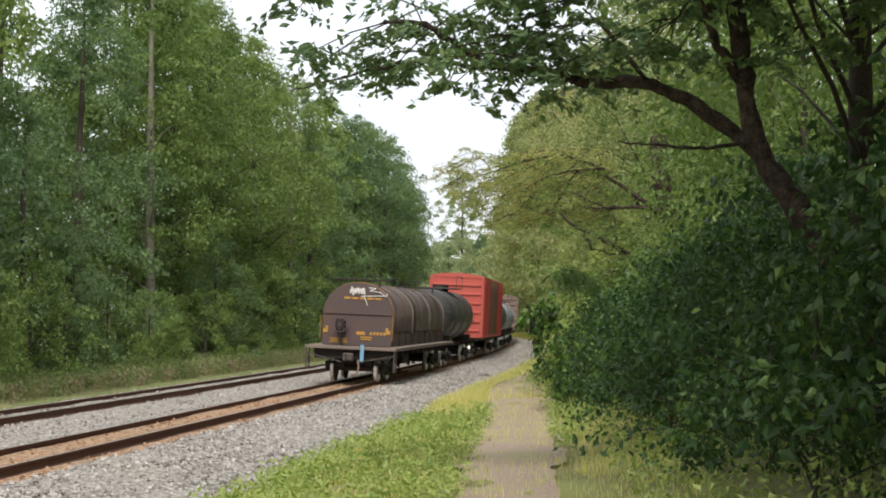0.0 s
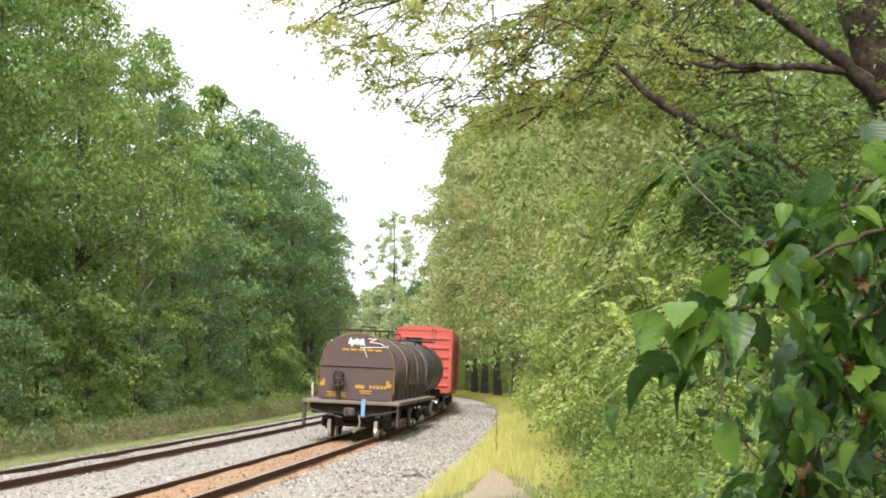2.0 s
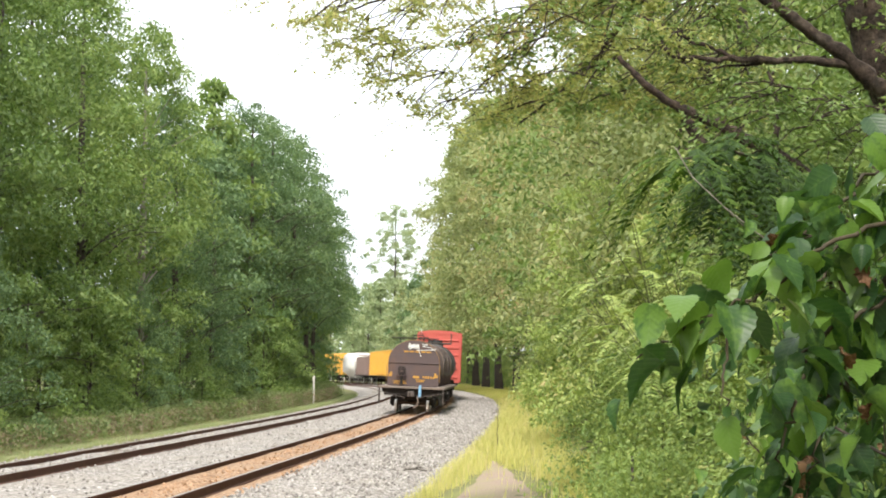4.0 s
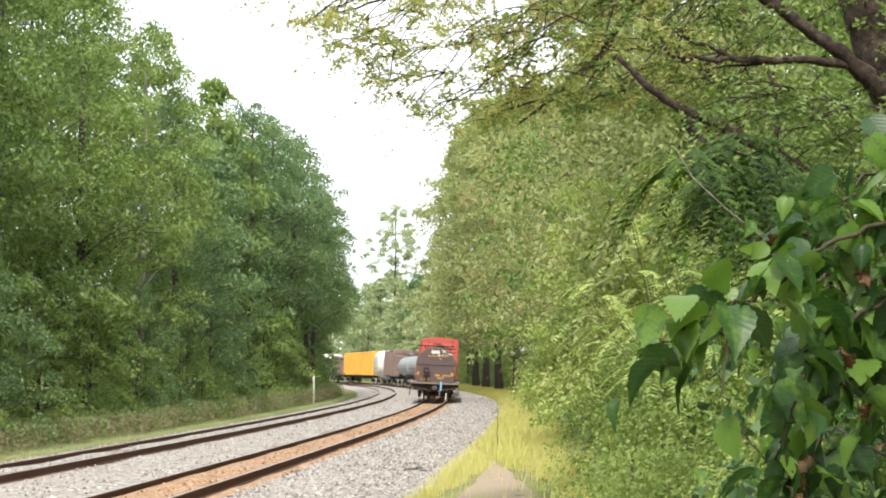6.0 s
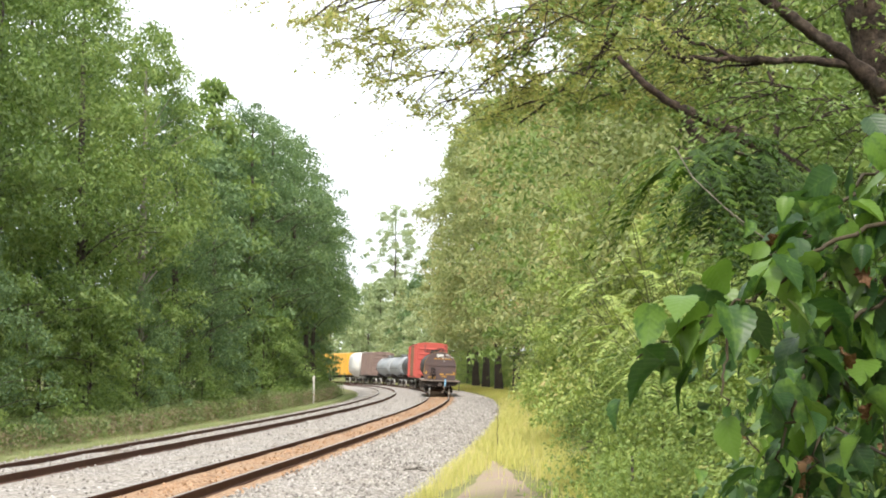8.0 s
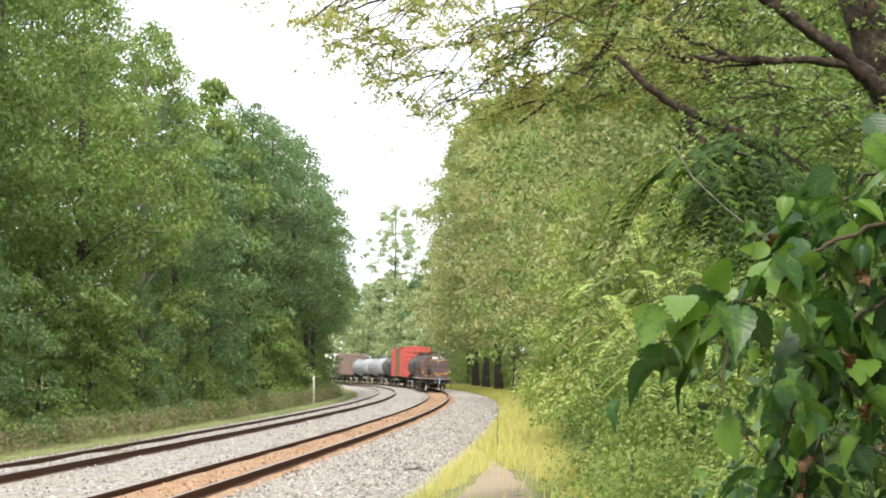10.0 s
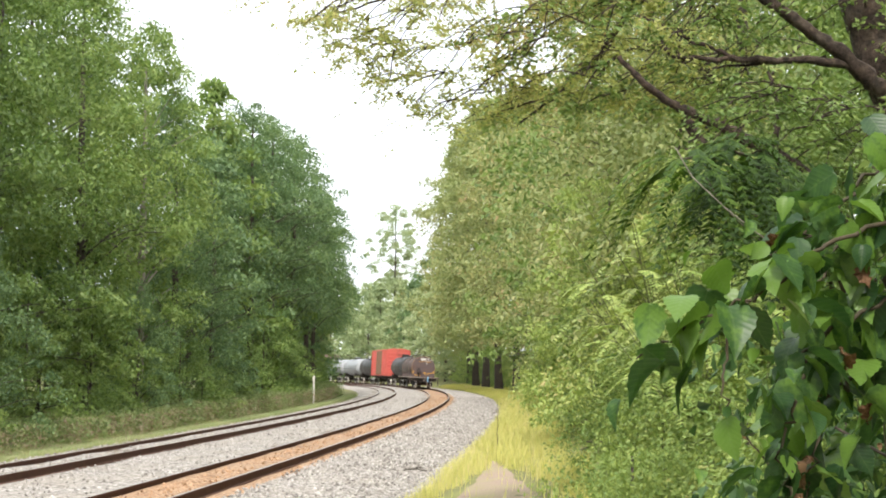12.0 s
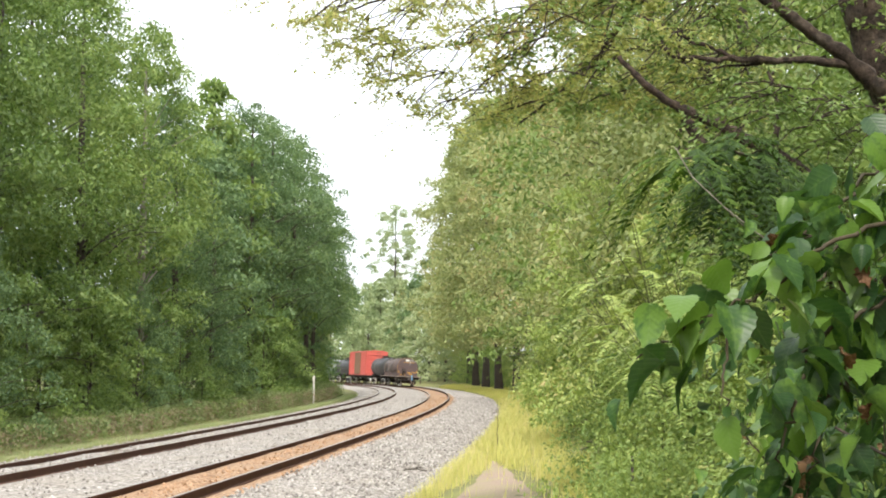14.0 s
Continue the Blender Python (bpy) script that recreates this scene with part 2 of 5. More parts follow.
TANK_GREY = worn("tank_grey", (0.31, 0.33, 0.35), (0.24, 0.26, 0.28), 0.8, 0.45, 0, (0.28, 0.26, 0.24), 0.6)
# the red is slightly greyed to carry distance haze; the staining is weathering
BOX_RED = worn("boxcar_red", (0.52, 0.105, 0.085), (0.42, 0.08, 0.07), 0.8, 0.5, 0, (0.42, 0.12, 0.07), 0.5)
BOX_DOOR = worn("boxcar_door", (0.20, 0.12, 0.075), (0.13, 0.08, 0.05), 1.0, 0.7, 0, (0.28, 0.16, 0.10), 0.5)
BOX_BROWN = worn("boxcar_brown", (0.24, 0.17, 0.15), (0.17, 0.12, 0.105), 0.8, 0.6, 0, (0.30, 0.22, 0.18), 0.5)
BOX_YELLOW = worn("boxcar_yellow", (0.75, 0.42, 0.06), (0.62, 0.34, 0.05), 0.8, 0.5, 0, (0.5, 0.3, 0.12), 0.4)
BOX_WHITE = worn("hopper_white", (0.72, 0.71, 0.68), (0.6, 0.59, 0.56), 0.8, 0.55, 0, (0.42, 0.38, 0.34), 0.5)
POST_WHITE = worn("post_white", (0.7, 0.68, 0.63), (0.5, 0.48, 0.44), 4.0, 0.7, 0, (0.3, 0.27, 0.22), 0.5)

# ---- mesh helpers ----
def mesh_from(name, verts, faces, materials, smooth=False, slots=None):
    """One mesh from arrays of vertices and of equal-sided faces."""
    me = bpy.data.meshes.new(name)
    verts, faces = np.asarray(verts, dtype=np.float32), np.asarray(faces, dtype=np.int32)
    n, k = faces.shape
    me.vertices.add(len(verts))
    me.vertices.foreach_set("co", verts.ravel())
    me.loops.add(n * k)
    me.loops.foreach_set("vertex_index", faces.ravel())
    me.polygons.add(n)
    me.polygons.foreach_set("loop_start", np.arange(n, dtype=np.int32) * k)
    me.polygons.foreach_set("loop_total", np.full(n, k, dtype=np.int32))
    for m in materials:
        me.materials.append(m)
    if slots is not None:
        me.polygons.foreach_set("material_index", np.asarray(slots, dtype=np.int32))
    me.update(calc_edges=True)
    me.validate()
    me.polygons.foreach_set("use_smooth", np.full(len(me.polygons), smooth))
    return me


def part(name, bm, mat, parent, label="", smooth=False):
    """Link a bmesh as one mesh object under a thing or a part."""
    me = bpy.data.meshes.new(name)
    bm.normal_update()
    bm.to_mesh(me)
    bm.free()
    for m in (mat if isinstance(mat, (list, tuple)) else [mat]):
        me.materials.append(m)
    for p in me.polygons:
        p.use_smooth = smooth
    ob = new(name, me)
    ob.parent = parent
    return tagged(ob, label)


def box(bm, c, size, bevel=0.0, slot=0):
    ret = bmesh.ops.create_cube(bm, size=1.0, matrix=Matrix.Translation(c) @ Matrix.Diagonal((*size, 1)))
    vs = ret["verts"]
    faces = {f for v in vs for f in v.link_faces}
    for f in faces:
        f.material_index = slot
    if bevel:
        edges = list({e for v in vs for e in v.link_edges})
        bmesh.ops.bevel(bm, geom=edges, offset=bevel, segments=1, affect="EDGES")
    return vs


def rod(bm, a, b, r, sides=8, r2=None, slot=0):
    a, b = Vector(a), Vector(b)
    m = Matrix.Translation((a + b) / 2) @ (b - a).to_track_quat("Z", "Y").to_matrix().to_4x4()
    ret = bmesh.ops.create_cone(bm, cap_ends=True, segments=sides, radius1=r, radius2=r if r2 is None else r2, depth=(b - a).length, matrix=m)
    for f in {f for v in ret["verts"] for f in v.link_faces}:
        f.material_index = slot


def lathe_y(bm, profile, sides=32, slot=0):
    """Turn a profile of (y, radius) round the y axis."""
    rings = []
    for y, r in profile:
        rings.append([bm.verts.new((r * math.cos(2 * math.pi * i / sides), y, r * math.sin(2 * math.pi * i / sides))) for i in range(sides)])
    for a, b in zip(rings, rings[1:]):
        for i in range(sides):
            bm.faces.new((a[i], a[(i + 1) % sides], b[(i + 1) % sides], b[i])).material_index = slot
    for ring in (rings[0], rings[-1]):
        bm.faces.new(ring).material_index = slot
    bmesh.ops.recalc_face_normals(bm, faces=bm.faces)


def tube(points, radii, sides=8):
    """Vertices and quads of a tapering tube along points."""
    pts = np.asarray(points, dtype=float)
    tang = np.gradient(pts, axis=0)
    tang /= np.linalg.norm(tang, axis=1)[:, None] + 1e-9
    ref = np.where(np.abs(tang[:, 2:3]) > 0.9, [[1.0, 0, 0]], [[0, 0, 1.0]])
    s = np.cross(tang, ref)
    s /= np.linalg.norm(s, axis=1)[:, None] + 1e-9
    u = np.cross(s, tang)
    ang = np.linspace(0, 2 * np.pi, sides, endpoint=False)
    rad = np.asarray(radii, dtype=float)[:, None, None]
    v = pts[:, None] + rad * (np.cos(ang)[None, :, None] * s[:, None] + np.sin(ang)[None, :, None] * u[:, None])
    f = []
    for i in range(len(pts) - 1):
        for j in range(sides):
            k = (j + 1) % sides
            f.append((i * sides + j, i * sides + k, (i + 1) * sides + k, (i + 1) * sides + j))
    return v.reshape(-1, 3), np.array(f)


def join(pieces):
    vs, fs, n = [], [], 0
    for v, f in pieces:
        vs.append(v)
        fs.append(np.asarray(f) + n)
        n += len(v)
    return np.concatenate(vs), np.concatenate(fs)


def leaves(rng, centres, ways, size, ratio=0.55, fold=0.12, facing=None, plain=False):
    """A kite-shaped leaf at each centre, pointing along ways."""
    n = len(centres)
    ways = ways / (np.linalg.norm(ways, axis=1)[:, None] + 1e-9)
    rnd = rng.normal(size=(n, 3)) if facing is None else facing + rng.normal(0, 0.25, (n, 3))
    side = np.cross(ways, rnd)
    side /= np.linalg.norm(side, axis=1)[:, None] + 1e-9
    up = np.cross(side, ways)
    L = (size * rng.uniform(0.65, 1.3, n))[:, None]
    W = L * ratio
    base = centres - ways * L * 0.5
    mid = base + ways * L * 0.42
    if plain:
        v = np.stack([base + side * W * 0.45, base + ways * L, base - side * W * 0.45 + ways * L * 0.25], 1).reshape(-1, 3)
        return v, np.arange(3 * n).reshape(-1, 3)
    v = np.stack([base, mid + side * W * 0.5 - up * L * fold, base + ways * L, mid - side * W * 0.5 - up * L * fold], 1).reshape(-1, 3)
    return v, np.arange(4 * n).reshape(-1, 4)


# ---- the line of the tracks: nearly straight at first, then easing into a left-hand curve ----
GAUGE, SPACING, CANT = 1.505, 4.371, 0.06
STATION = 1.34  # metres along the line from one planting station to the next
LINE_S = np.arange(-90.0, 700.0, 0.5)
BEND = 0.000032 + 0.0000165 * np.clip(LINE_S, 0, 165)


def run_up(values, at_zero):
    """Running sum over the line of values between its points, with the given value at s = 0."""
    total = np.concatenate([[0.0], np.cumsum((values[1:] + values[:-1]) / 2 * 0.5)])
    return total - np.interp(0.0, LINE_S, total) + at_zero


LINE_H = run_up(BEND, -0.0955)
LINE_X = run_up(-np.sin(LINE_H), -6.936)
LINE_Y = run_up(np.cos(LINE_H), 0.0)


def along_line(s, u):
    """x and y of points s metres along the near track and u metres to its left."""
    h = np.interp(s, LINE_S, LINE_H)
    return np.interp(s, LINE_S, LINE_X) - u * np.cos(h), np.interp(s, LINE_S, LINE_Y) - u * np.sin(h)


def on_line(s, u=0.0, z=0.0):
    x, y = along_line(s, u)
    return Vector((float(x), float(y), z))


def heading(s):
    return float(np.interp(s, LINE_S, LINE_H))


def left_of(x, y):
    """How far to the left of the near track a point lies."""
    x, y = np.asarray(x, dtype=float), np.asarray(y, dtype=float)
    flat_x, flat_y = x.ravel(), y.ravel()
    out = np.empty(len(flat_x))
    cx, cy, ch = LINE_X[::4], LINE_Y[::4], LINE_H[::4]
    for i in range(0, len(flat_x), 4000):
        px, py = flat_x[i:i + 4000, None], flat_y[i:i + 4000, None]
        k = np.argmin((px - cx) ** 2 + (py - cy) ** 2, axis=1)
        out[i:i + 4000] = -(px[:, 0] - cx[k]) * np.cos(ch[k]) - (py[:, 0] - cy[k]) * np.sin(ch[k])
    return out.reshape(x.shape)


BED = [(-4.6, -0.5), (-4.0, -0.27), (-3.3, -0.19), (-2.2, -0.16), (-1.6, -0.155), (-1.15, -0.16), (-0.9, -0.168), (0.9, -0.172), (1.6, -0.155), (2.2, -0.15), (2.9, -0.155), (3.5, -0.168), (5.3, -0.172), (6.0, -0.18), (6.7, -0.32), (7.6, -0.6)]
LAND_U = [-400, -60, -20, -13, -9.5, -8.0, -7.0, -6.0, -5.2, -4.4, -3.8, 6.2, 7.0, 9.0, 14.0, 40.0, 320.0]
LAND_Z = [6.0, 3.0, 1.2, 0.5, 0.12, 0.05, 0.02, -0.03, -0.12, -0.28, -0.7, -0.7, -0.42, -0.35, 0.1, 1.5, 5.0]


def land(x, y):
    """Height of the ground."""
    return np.interp(left_of(x, y), LAND_U, LAND_Z)


def ground():
    xs = np.concatenate([[-3000, -1200, -500, -250, -150, -100, -75], np.arange(-60, 30, 0.6), [31, 36, 45, 60, 90, 150, 300, 700, 1500, 3000]])
    ys = np.concatenate([[-3000, -1000, -300, -120, -70], np.arange(-68, 80, 1.0), np.arange(80, 270, 2.5), [272, 280, 290, 300, 400, 700, 1500, 4000]])
    X, Y = np.meshgrid(xs, ys)
    Z = land(X, Y)
    rng = np.random.default_rng(3)
    near = (np.abs(X) < 60) & (Y < 270)
    u = left_of(X, Y)
    Z = Z + np.where(near & ((u < -5.6) | (u > 7.5)), rng.normal(0, 0.025, Z.shape), 0)
    nx, ny = len(xs), len(ys)
    i = (np.arange(ny - 1)[:, None] * nx + np.arange(nx - 1)[None]).ravel()
    me = mesh_from("ground", np.stack([X, Y, Z], -1).reshape(-1, 3), np.stack([i, i + 1, i + 1 + nx, i + nx], 1), [SOIL], True)
    return tagged(new("ground", me), "leaf-strewn soil with thin grass under the woods", "ground", kind="structure")


def strip(name, s_values, profile, mats, slot_of, label, category, jitter=0.0):
    rng = np.random.default_rng(5)
    v = np.array([on_line(s, u, z + rng.normal(0, jitter)) for s in s_values for u, z in profile])
    k = len(profile)
    f, slots = [], []
    for i in range(len(s_values) - 1):
        for j in range(k - 1):
            f.append((i * k + j + 1, i * k + j, (i + 1) * k + j, (i + 1) * k + j + 1))
            slots.append(slot_of(j))
    return tagged(new(name, mesh_from(name, v, f, mats, True, slots)), label, category, kind="structure")


S_ALONG = list(np.arange(-60, 510, 1.35))


def ballast_bed():
    rust = [i for i in range(len(BED) - 1) if -1.1 < (BED[i][0] + BED[i + 1][0]) / 2 < 0.95]
    return strip("ballast_bed", S_ALONG, BED, [BALLAST, BALLAST_RUST], lambda j: 1 if j in rust else 0,
                 "pale grey crushed-stone ballast, rust-stained between the near rails", "ballast", 0.012)


RAIL_SHAPE = [(-0.075, -0.172), (-0.075, -0.160), (-0.012, -0.140), (-0.010, -0.045), (-0.036, -0.035), (-0.036, -0.006), (-0.028, 0.0), (0.028, 0.0), (0.036, -0.006), (0.036, -0.035), (0.010, -0.045), (0.012, -0.140), (0.075, -0.160), (0.075, -0.172)]


def rail_mesh(name, u0, z0):
    s_values = list(np.arange(-60, 510, 2.0))
    k = len(RAIL_SHAPE)
    v = np.array([on_line(s, u0 + u, z0 + z) for s in s_values for u, z in RAIL_SHAPE])
    f, slots = [], []
    for i in range(len(s_values) - 1):
        for j in range(k):
            n = (j + 1) % k
            f.append((i * k + j, i * k + n, (i + 1) * k + n, (i + 1) * k + j))
            slots.append(1 if j == 6 else 0)
    return mesh_from(name, v, f, [RAIL_SIDE, RAIL_TOP], False, slots)


def tracks():
    bm = bmesh.new()
    box(bm, (0, 0, 0), (2.6, 0.23, 0.16), 0.012)
    tie_mesh = bpy.data.meshes.new("sleeper")
    bm.to_mesh(tie_mesh)
    bm.free()
    tie_mesh.materials.append(TIE)
    rng = np.random.default_rng(8)
    for n, (u0, word) in enumerate(((0.0, "rust-stained"), (SPACING, "brown"))):
        track = tagged(new("railway_track"), "pair of " + word + " steel rails on timber sleepers in ballast", "railway track", "parallel railway tracks", "structure")
        for side in (1, -1):
            rail = new("rail", rail_mesh("rail", u0 + side * GAUGE / 2, -CANT if side > 0 else 0.0))
            rail.parent = track
        for i in range(290):
            s = -24 + i * 0.56
            tie = new("sleeper", tie_mesh)
            tie.parent = track
            p = on_line(s, u0 + rng.normal(0, 0.03), -CANT / 2 - 0.172 - 0.075 + rng.normal(0, 0.004))
            tie.matrix_basis = Matrix.Translation(p) @ Euler((0, 0.02, heading(s) + rng.normal(0, 0.012))).to_matrix().to_4x4()


def loose_stones(count, seed):
    """Broken stones lying on the bed, each an uneven eight-sided lump."""
    rng = np.random.default_rng(seed)
    base = np.array([[1, 0, 0], [-1, 0, 0], [0, 1, 0], [0, -1, 0], [0, 0, 1], [0, 0, -1]], dtype=float)
    tri = np.array([[0, 2, 4], [2, 1, 4], [1, 3, 4], [3, 0, 4], [2, 0, 5], [1, 2, 5], [3, 1, 5], [0, 3, 5]])
    us, zs = np.array([b[0] for b in BED]), np.array([b[1] for b in BED])
    for name, lo, hi, mat, share in (("ballast_stones", -4.2, -1.1, STONE, 0.62), ("rusty_ballast_stones", -1.3, 0.72, STONE_RUST, 0.12), ("ballast_stones", 0.9, 6.6, STONE, 0.28)):
        n = int(count * share)
        s = -19 + 129 * rng.uniform(0, 1, n) ** 1.9
        u = rng.uniform(lo, hi, n)
        keep = (np.abs(np.abs(u - SPACING) - GAUGE / 2) > 0.09) & (np.abs(np.abs(u) - GAUGE / 2) > 0.09)
        s, u = s[keep], u[keep]
        n = len(s)
        c = np.stack([*along_line(s, u), np.interp(u, us, zs) + 0.012], 1)
        size = rng.uniform(0.016, 0.042, (n, 1, 1))
        v = base[None] * rng.uniform(0.6, 1.25, (n, 6, 1)) * size
        v += rng.normal(0, 0.25, (n, 6, 3)) * size
        v = (v + c[:, None]).reshape(-1, 3)
        f = (tri[None] + 6 * np.arange(n)[:, None, None]).reshape(-1, 3)
        tagged(new(name, mesh_from(name, v, f, [mat])), "loose angular crushed stones lying on the track bed", "gravel", kind="stuff")


ground()
ballast_bed()

# ---- plants ----
def crown_shape(f, kind):
    """Half width of the crown, 0 to 1, at the fraction f of its height."""
    if kind == "oval":
        return np.sqrt(np.clip(1 - (2 * f - 0.9) ** 2 / 1.25, 0, 1)) * (1 - 0.25 * f)
    if kind == "edge":
        return np.clip(1.05 - 0.75 * f ** 1.6, 0, 1) * np.sqrt(np.clip(1.03 - f ** 4, 0, 1))
    return np.sqrt(np.clip(1 - (f - 0.35) ** 2 / 0.45, 0, 1))


def make_tree(name, seed, height, width, base, kind, leaf_mat, clumps, per_clump, leaf, bark=None, trunk=0.2, droop=0.35, label="", category="tree", plain=True):
    """A tapered trunk with limbs, and a crown of many small leaves gathered in sprays at the limbs' ends."""
    rng = np.random.default_rng(seed)
    bark = bark or BARK
    if plain:
        per_clump, leaf = int(per_clump * 1.6), leaf * 0.86
    thing = new(name)
    k = 9
    zz = np.linspace(-0.3, height * 0.93, k)
    bend = np.cumsum(rng.normal(0, 0.018 * height / 10, (k, 2)), 0)
    bend -= bend[0]
    spine = np.column_stack([bend, zz])
    radii = trunk * (1 - zz.clip(0) / height) ** 0.8 + 0.015
    radii[0] *= 1.35
    v, f = tube(spine, radii, 9)
    trunk_ob = new("trunk", mesh_from("trunk", v, f, [bark], True))
    trunk_ob.parent = thing
    frac = rng.beta(1.15, 1.1, clumps)
    ang = rng.uniform(0, 2 * np.pi, clumps)
    lobes = 1 + 0.22 * np.sin(3 * ang + seed) + 0.16 * np.sin(5 * ang + 7 * frac + seed) + 0.12 * np.sin(9 * frac + 2 * ang)
    rr = crown_shape(frac, kind) * width * lobes * np.sqrt(rng.uniform(0.22, 1.0, clumps))
    cz = base + frac * (height - base)
    axis = np.stack([np.interp(cz, zz, spine[:, 0]), np.interp(cz, zz, spine[:, 1])], 1)
    cen = np.column_stack([axis[:, 0] + rr * np.cos(ang), axis[:, 1] + rr * np.sin(ang), cz])
    # limbs: from the trunk out to the wider sprays
    pieces = []
    order = np.argsort(-rr)[: max(8, clumps // 11)]
    for i in order:
        z0 = max(base * 0.7 + 0.15, cz[i] - rr[i] * rng.uniform(0.35, 0.9))
        p0 = np.array([np.interp(z0, zz, spine[:, 0]), np.interp(z0, zz, spine[:, 1]), z0])
        r0 = np.interp(z0, zz, radii) * rng.uniform(0.16, 0.32)
        t = np.linspace(0, 1, 5)[:, None]
        line = p0 + (cen[i] - p0) * t * 0.82
        line[:, 2] += np.sin(t[:, 0] * np.pi) * rr[i] * 0.10
        line[1:4] += rng.normal(0, 0.05 * width / 3, (3, 3))
        pieces.append(tube(line, np.linspace(max(r0, 0.02), 0.008, 5), 5))
    v, f = join(pieces)
    limb_ob = new("branchwork", mesh_from("branchwork", v, f, [bark], True))
    tagged(limb_ob, kind="stuff").parent = thing
    # sprays of leaves
    n = clumps * per_clump
    own = np.repeat(np.arange(clumps), per_clump)
    spread = (0.17 * width + 0.25) * rng.uniform(0.55, 1.25, clumps)
    off = rng.normal(size=(n, 3))
    off /= np.linalg.norm(off, axis=1)[:, None]
    off *= (rng.uniform(0, 1, n) ** 0.5)[:, None]
    off *= np.stack([spread, spread, spread * 0.55], 1)[own]
    out = np.column_stack([np.cos(ang), np.sin(ang)])[own]
    along = (off[:, :2] * out).sum(1)
    off[:, 2] -= droop * np.abs(along) + droop * 0.35 * np.hypot(off[:, 0], off[:, 1])
    pts = cen[own] + off
    way = rng.normal(size=(n, 3)) * 0.7 + off / (spread[own][:, None] + 1e-6) * 0.8
    way[:, 2] -= 0.45
    v, f = leaves(rng, pts, way, leaf, 0.6, plain=plain)
    crown = new("crown", mesh_from("crown", v, f, [leaf_mat]))
    crown.parent = thing
    return tagged(thing, label, category)


def make_frond_shrub(name, seed, fronds, length, leaflet, height, mat, label, hang=0.6, low=0.35, category="shrub"):
    """A shrub with long feathered leaves on leaning stems."""
    rng = np.random.default_rng(seed)
    thing = new(name)
    stems, lv, rachis = [], [], []
    tips = []
    for i in range(max(3, fronds // 12)):
        a, lean = rng.uniform(0, 6.28), rng.uniform(0.1, 0.45)
        top = np.array([math.cos(a) * lean * height, math.sin(a) * lean * height, height * rng.uniform(0.6, 1.0)])
        t = np.linspace(0, 1, 6)[:, None]
        line = top * t
        line[:, :2] *= t ** 0.6
        line[0, 2] = -0.2
        stems.append(tube(line, np.linspace(0.016, 0.005, 6), 6))
        tips.append(line)
    for i in range(fronds):
        line = tips[rng.integers(len(tips))]
        p = line[0] + (line[-1] - line[0]) * rng.uniform(low, 1.0)
        p = np.array([np.interp(p[2], line[:, 2], line[:, 0]), np.interp(p[2], line[:, 2], line[:, 1]), p[2]])
        a = rng.uniform(0, 6.28)
        L = length * rng.uniform(0.7, 1.15)
        t = np.linspace(0, 1, 8)
        path = p + np.column_stack([np.cos(a) * L * t * 0.85, np.sin(a) * L * t * 0.85, L * (0.35 * t - (0.35 + hang) * t ** 2)])
        rachis.append(tube(path, np.linspace(0.006, 0.002, 8), 4))
        m = 17
        tt = np.linspace(0.18, 1.0, m)
        c = np.stack([np.interp(tt, t, path[:, j]) for j in range(3)], 1)
        sidev = np.array([-math.sin(a), math.cos(a), 0.0])
        fwd = np.array([math.cos(a), math.sin(a), -0.3])
        for sgn in (1, -1):
            w = sidev * sgn + fwd * 0.35 + rng.normal(0, 0.06, (m, 3))
            w[:, 2] -= 0.25
            w /= np.linalg.norm(w, axis=1)[:, None]
            ll = leaflet * (1 - 0.45 * tt)
            lv.append(leaves(rng, c + w * ll[:, None] * 0.5, w, leaflet * 0.85, 0.27, 0.04, np.array([[0, 0, 1.0]]) + fwd * 0.3))
    for nm, pc, mt in (("stalk", stems + rachis, STEM_GREEN), ("foliage", lv, mat)):
        v, f = join(pc)
        o = new(nm, mesh_from(nm, v, f, [mt]))
        o.parent = thing
    return tagged(thing, label, category)


def blades(name, pts, height, width, mat, label, seed, category="grass", bend=0.5):
    """Grass: bent three-sided blades."""
    rng = np.random.default_rng(seed)
    n = len(pts)
    h = (height * rng.uniform(0.45, 1.2, n))[:, None]
    a = rng.uniform(0, 2 * np.pi, n)
    out = np.column_stack([np.cos(a), np.sin(a), np.zeros(n)])
    side = np.column_stack([-np.sin(a), np.cos(a), np.zeros(n)])
    lean = (rng.uniform(0.1, 1.0, n) * bend)[:, None]
    up = np.array([[0, 0, 1.0]])
    w = (width * rng.uniform(0.6, 1.3, n))[:, None]
    mid = pts + up * h * 0.6 + out * h * lean * 0.35
    tip = pts + up * h * (1 - 0.25 * lean) + out * h * lean
    v = np.stack([pts - side * w * 0.5, pts + side * w * 0.5, mid + side * w * 0.35, tip, mid - side * w * 0.35], 1).reshape(-1, 3)
    i = 5 * np.arange(n)
    tri = np.concatenate([np.stack([i, i + 1, i + 2], 1), np.stack([i, i + 2, i + 4], 1), np.stack([i + 4, i + 2, i + 3], 1)])
    return tagged(new(name, mesh_from(name, v, tri, [mat])), label, category, kind="stuff")


def place(ob, x, y, turn=0.0, size=1.0, sink=0.05):
    """Stand a plant on the ground."""
    ob.scale = (size, size, size)
    ob.location = (x, y, float(land(x, y)) - sink)
    ob.rotation_euler = (0, 0, turn)
    return ob


def stand(base, x, y, turn, size=1.0, sink=0.05):
    ob = copy_thing(base, Matrix.Identity(4))
    return place(ob, x, y, turn, size, sink)


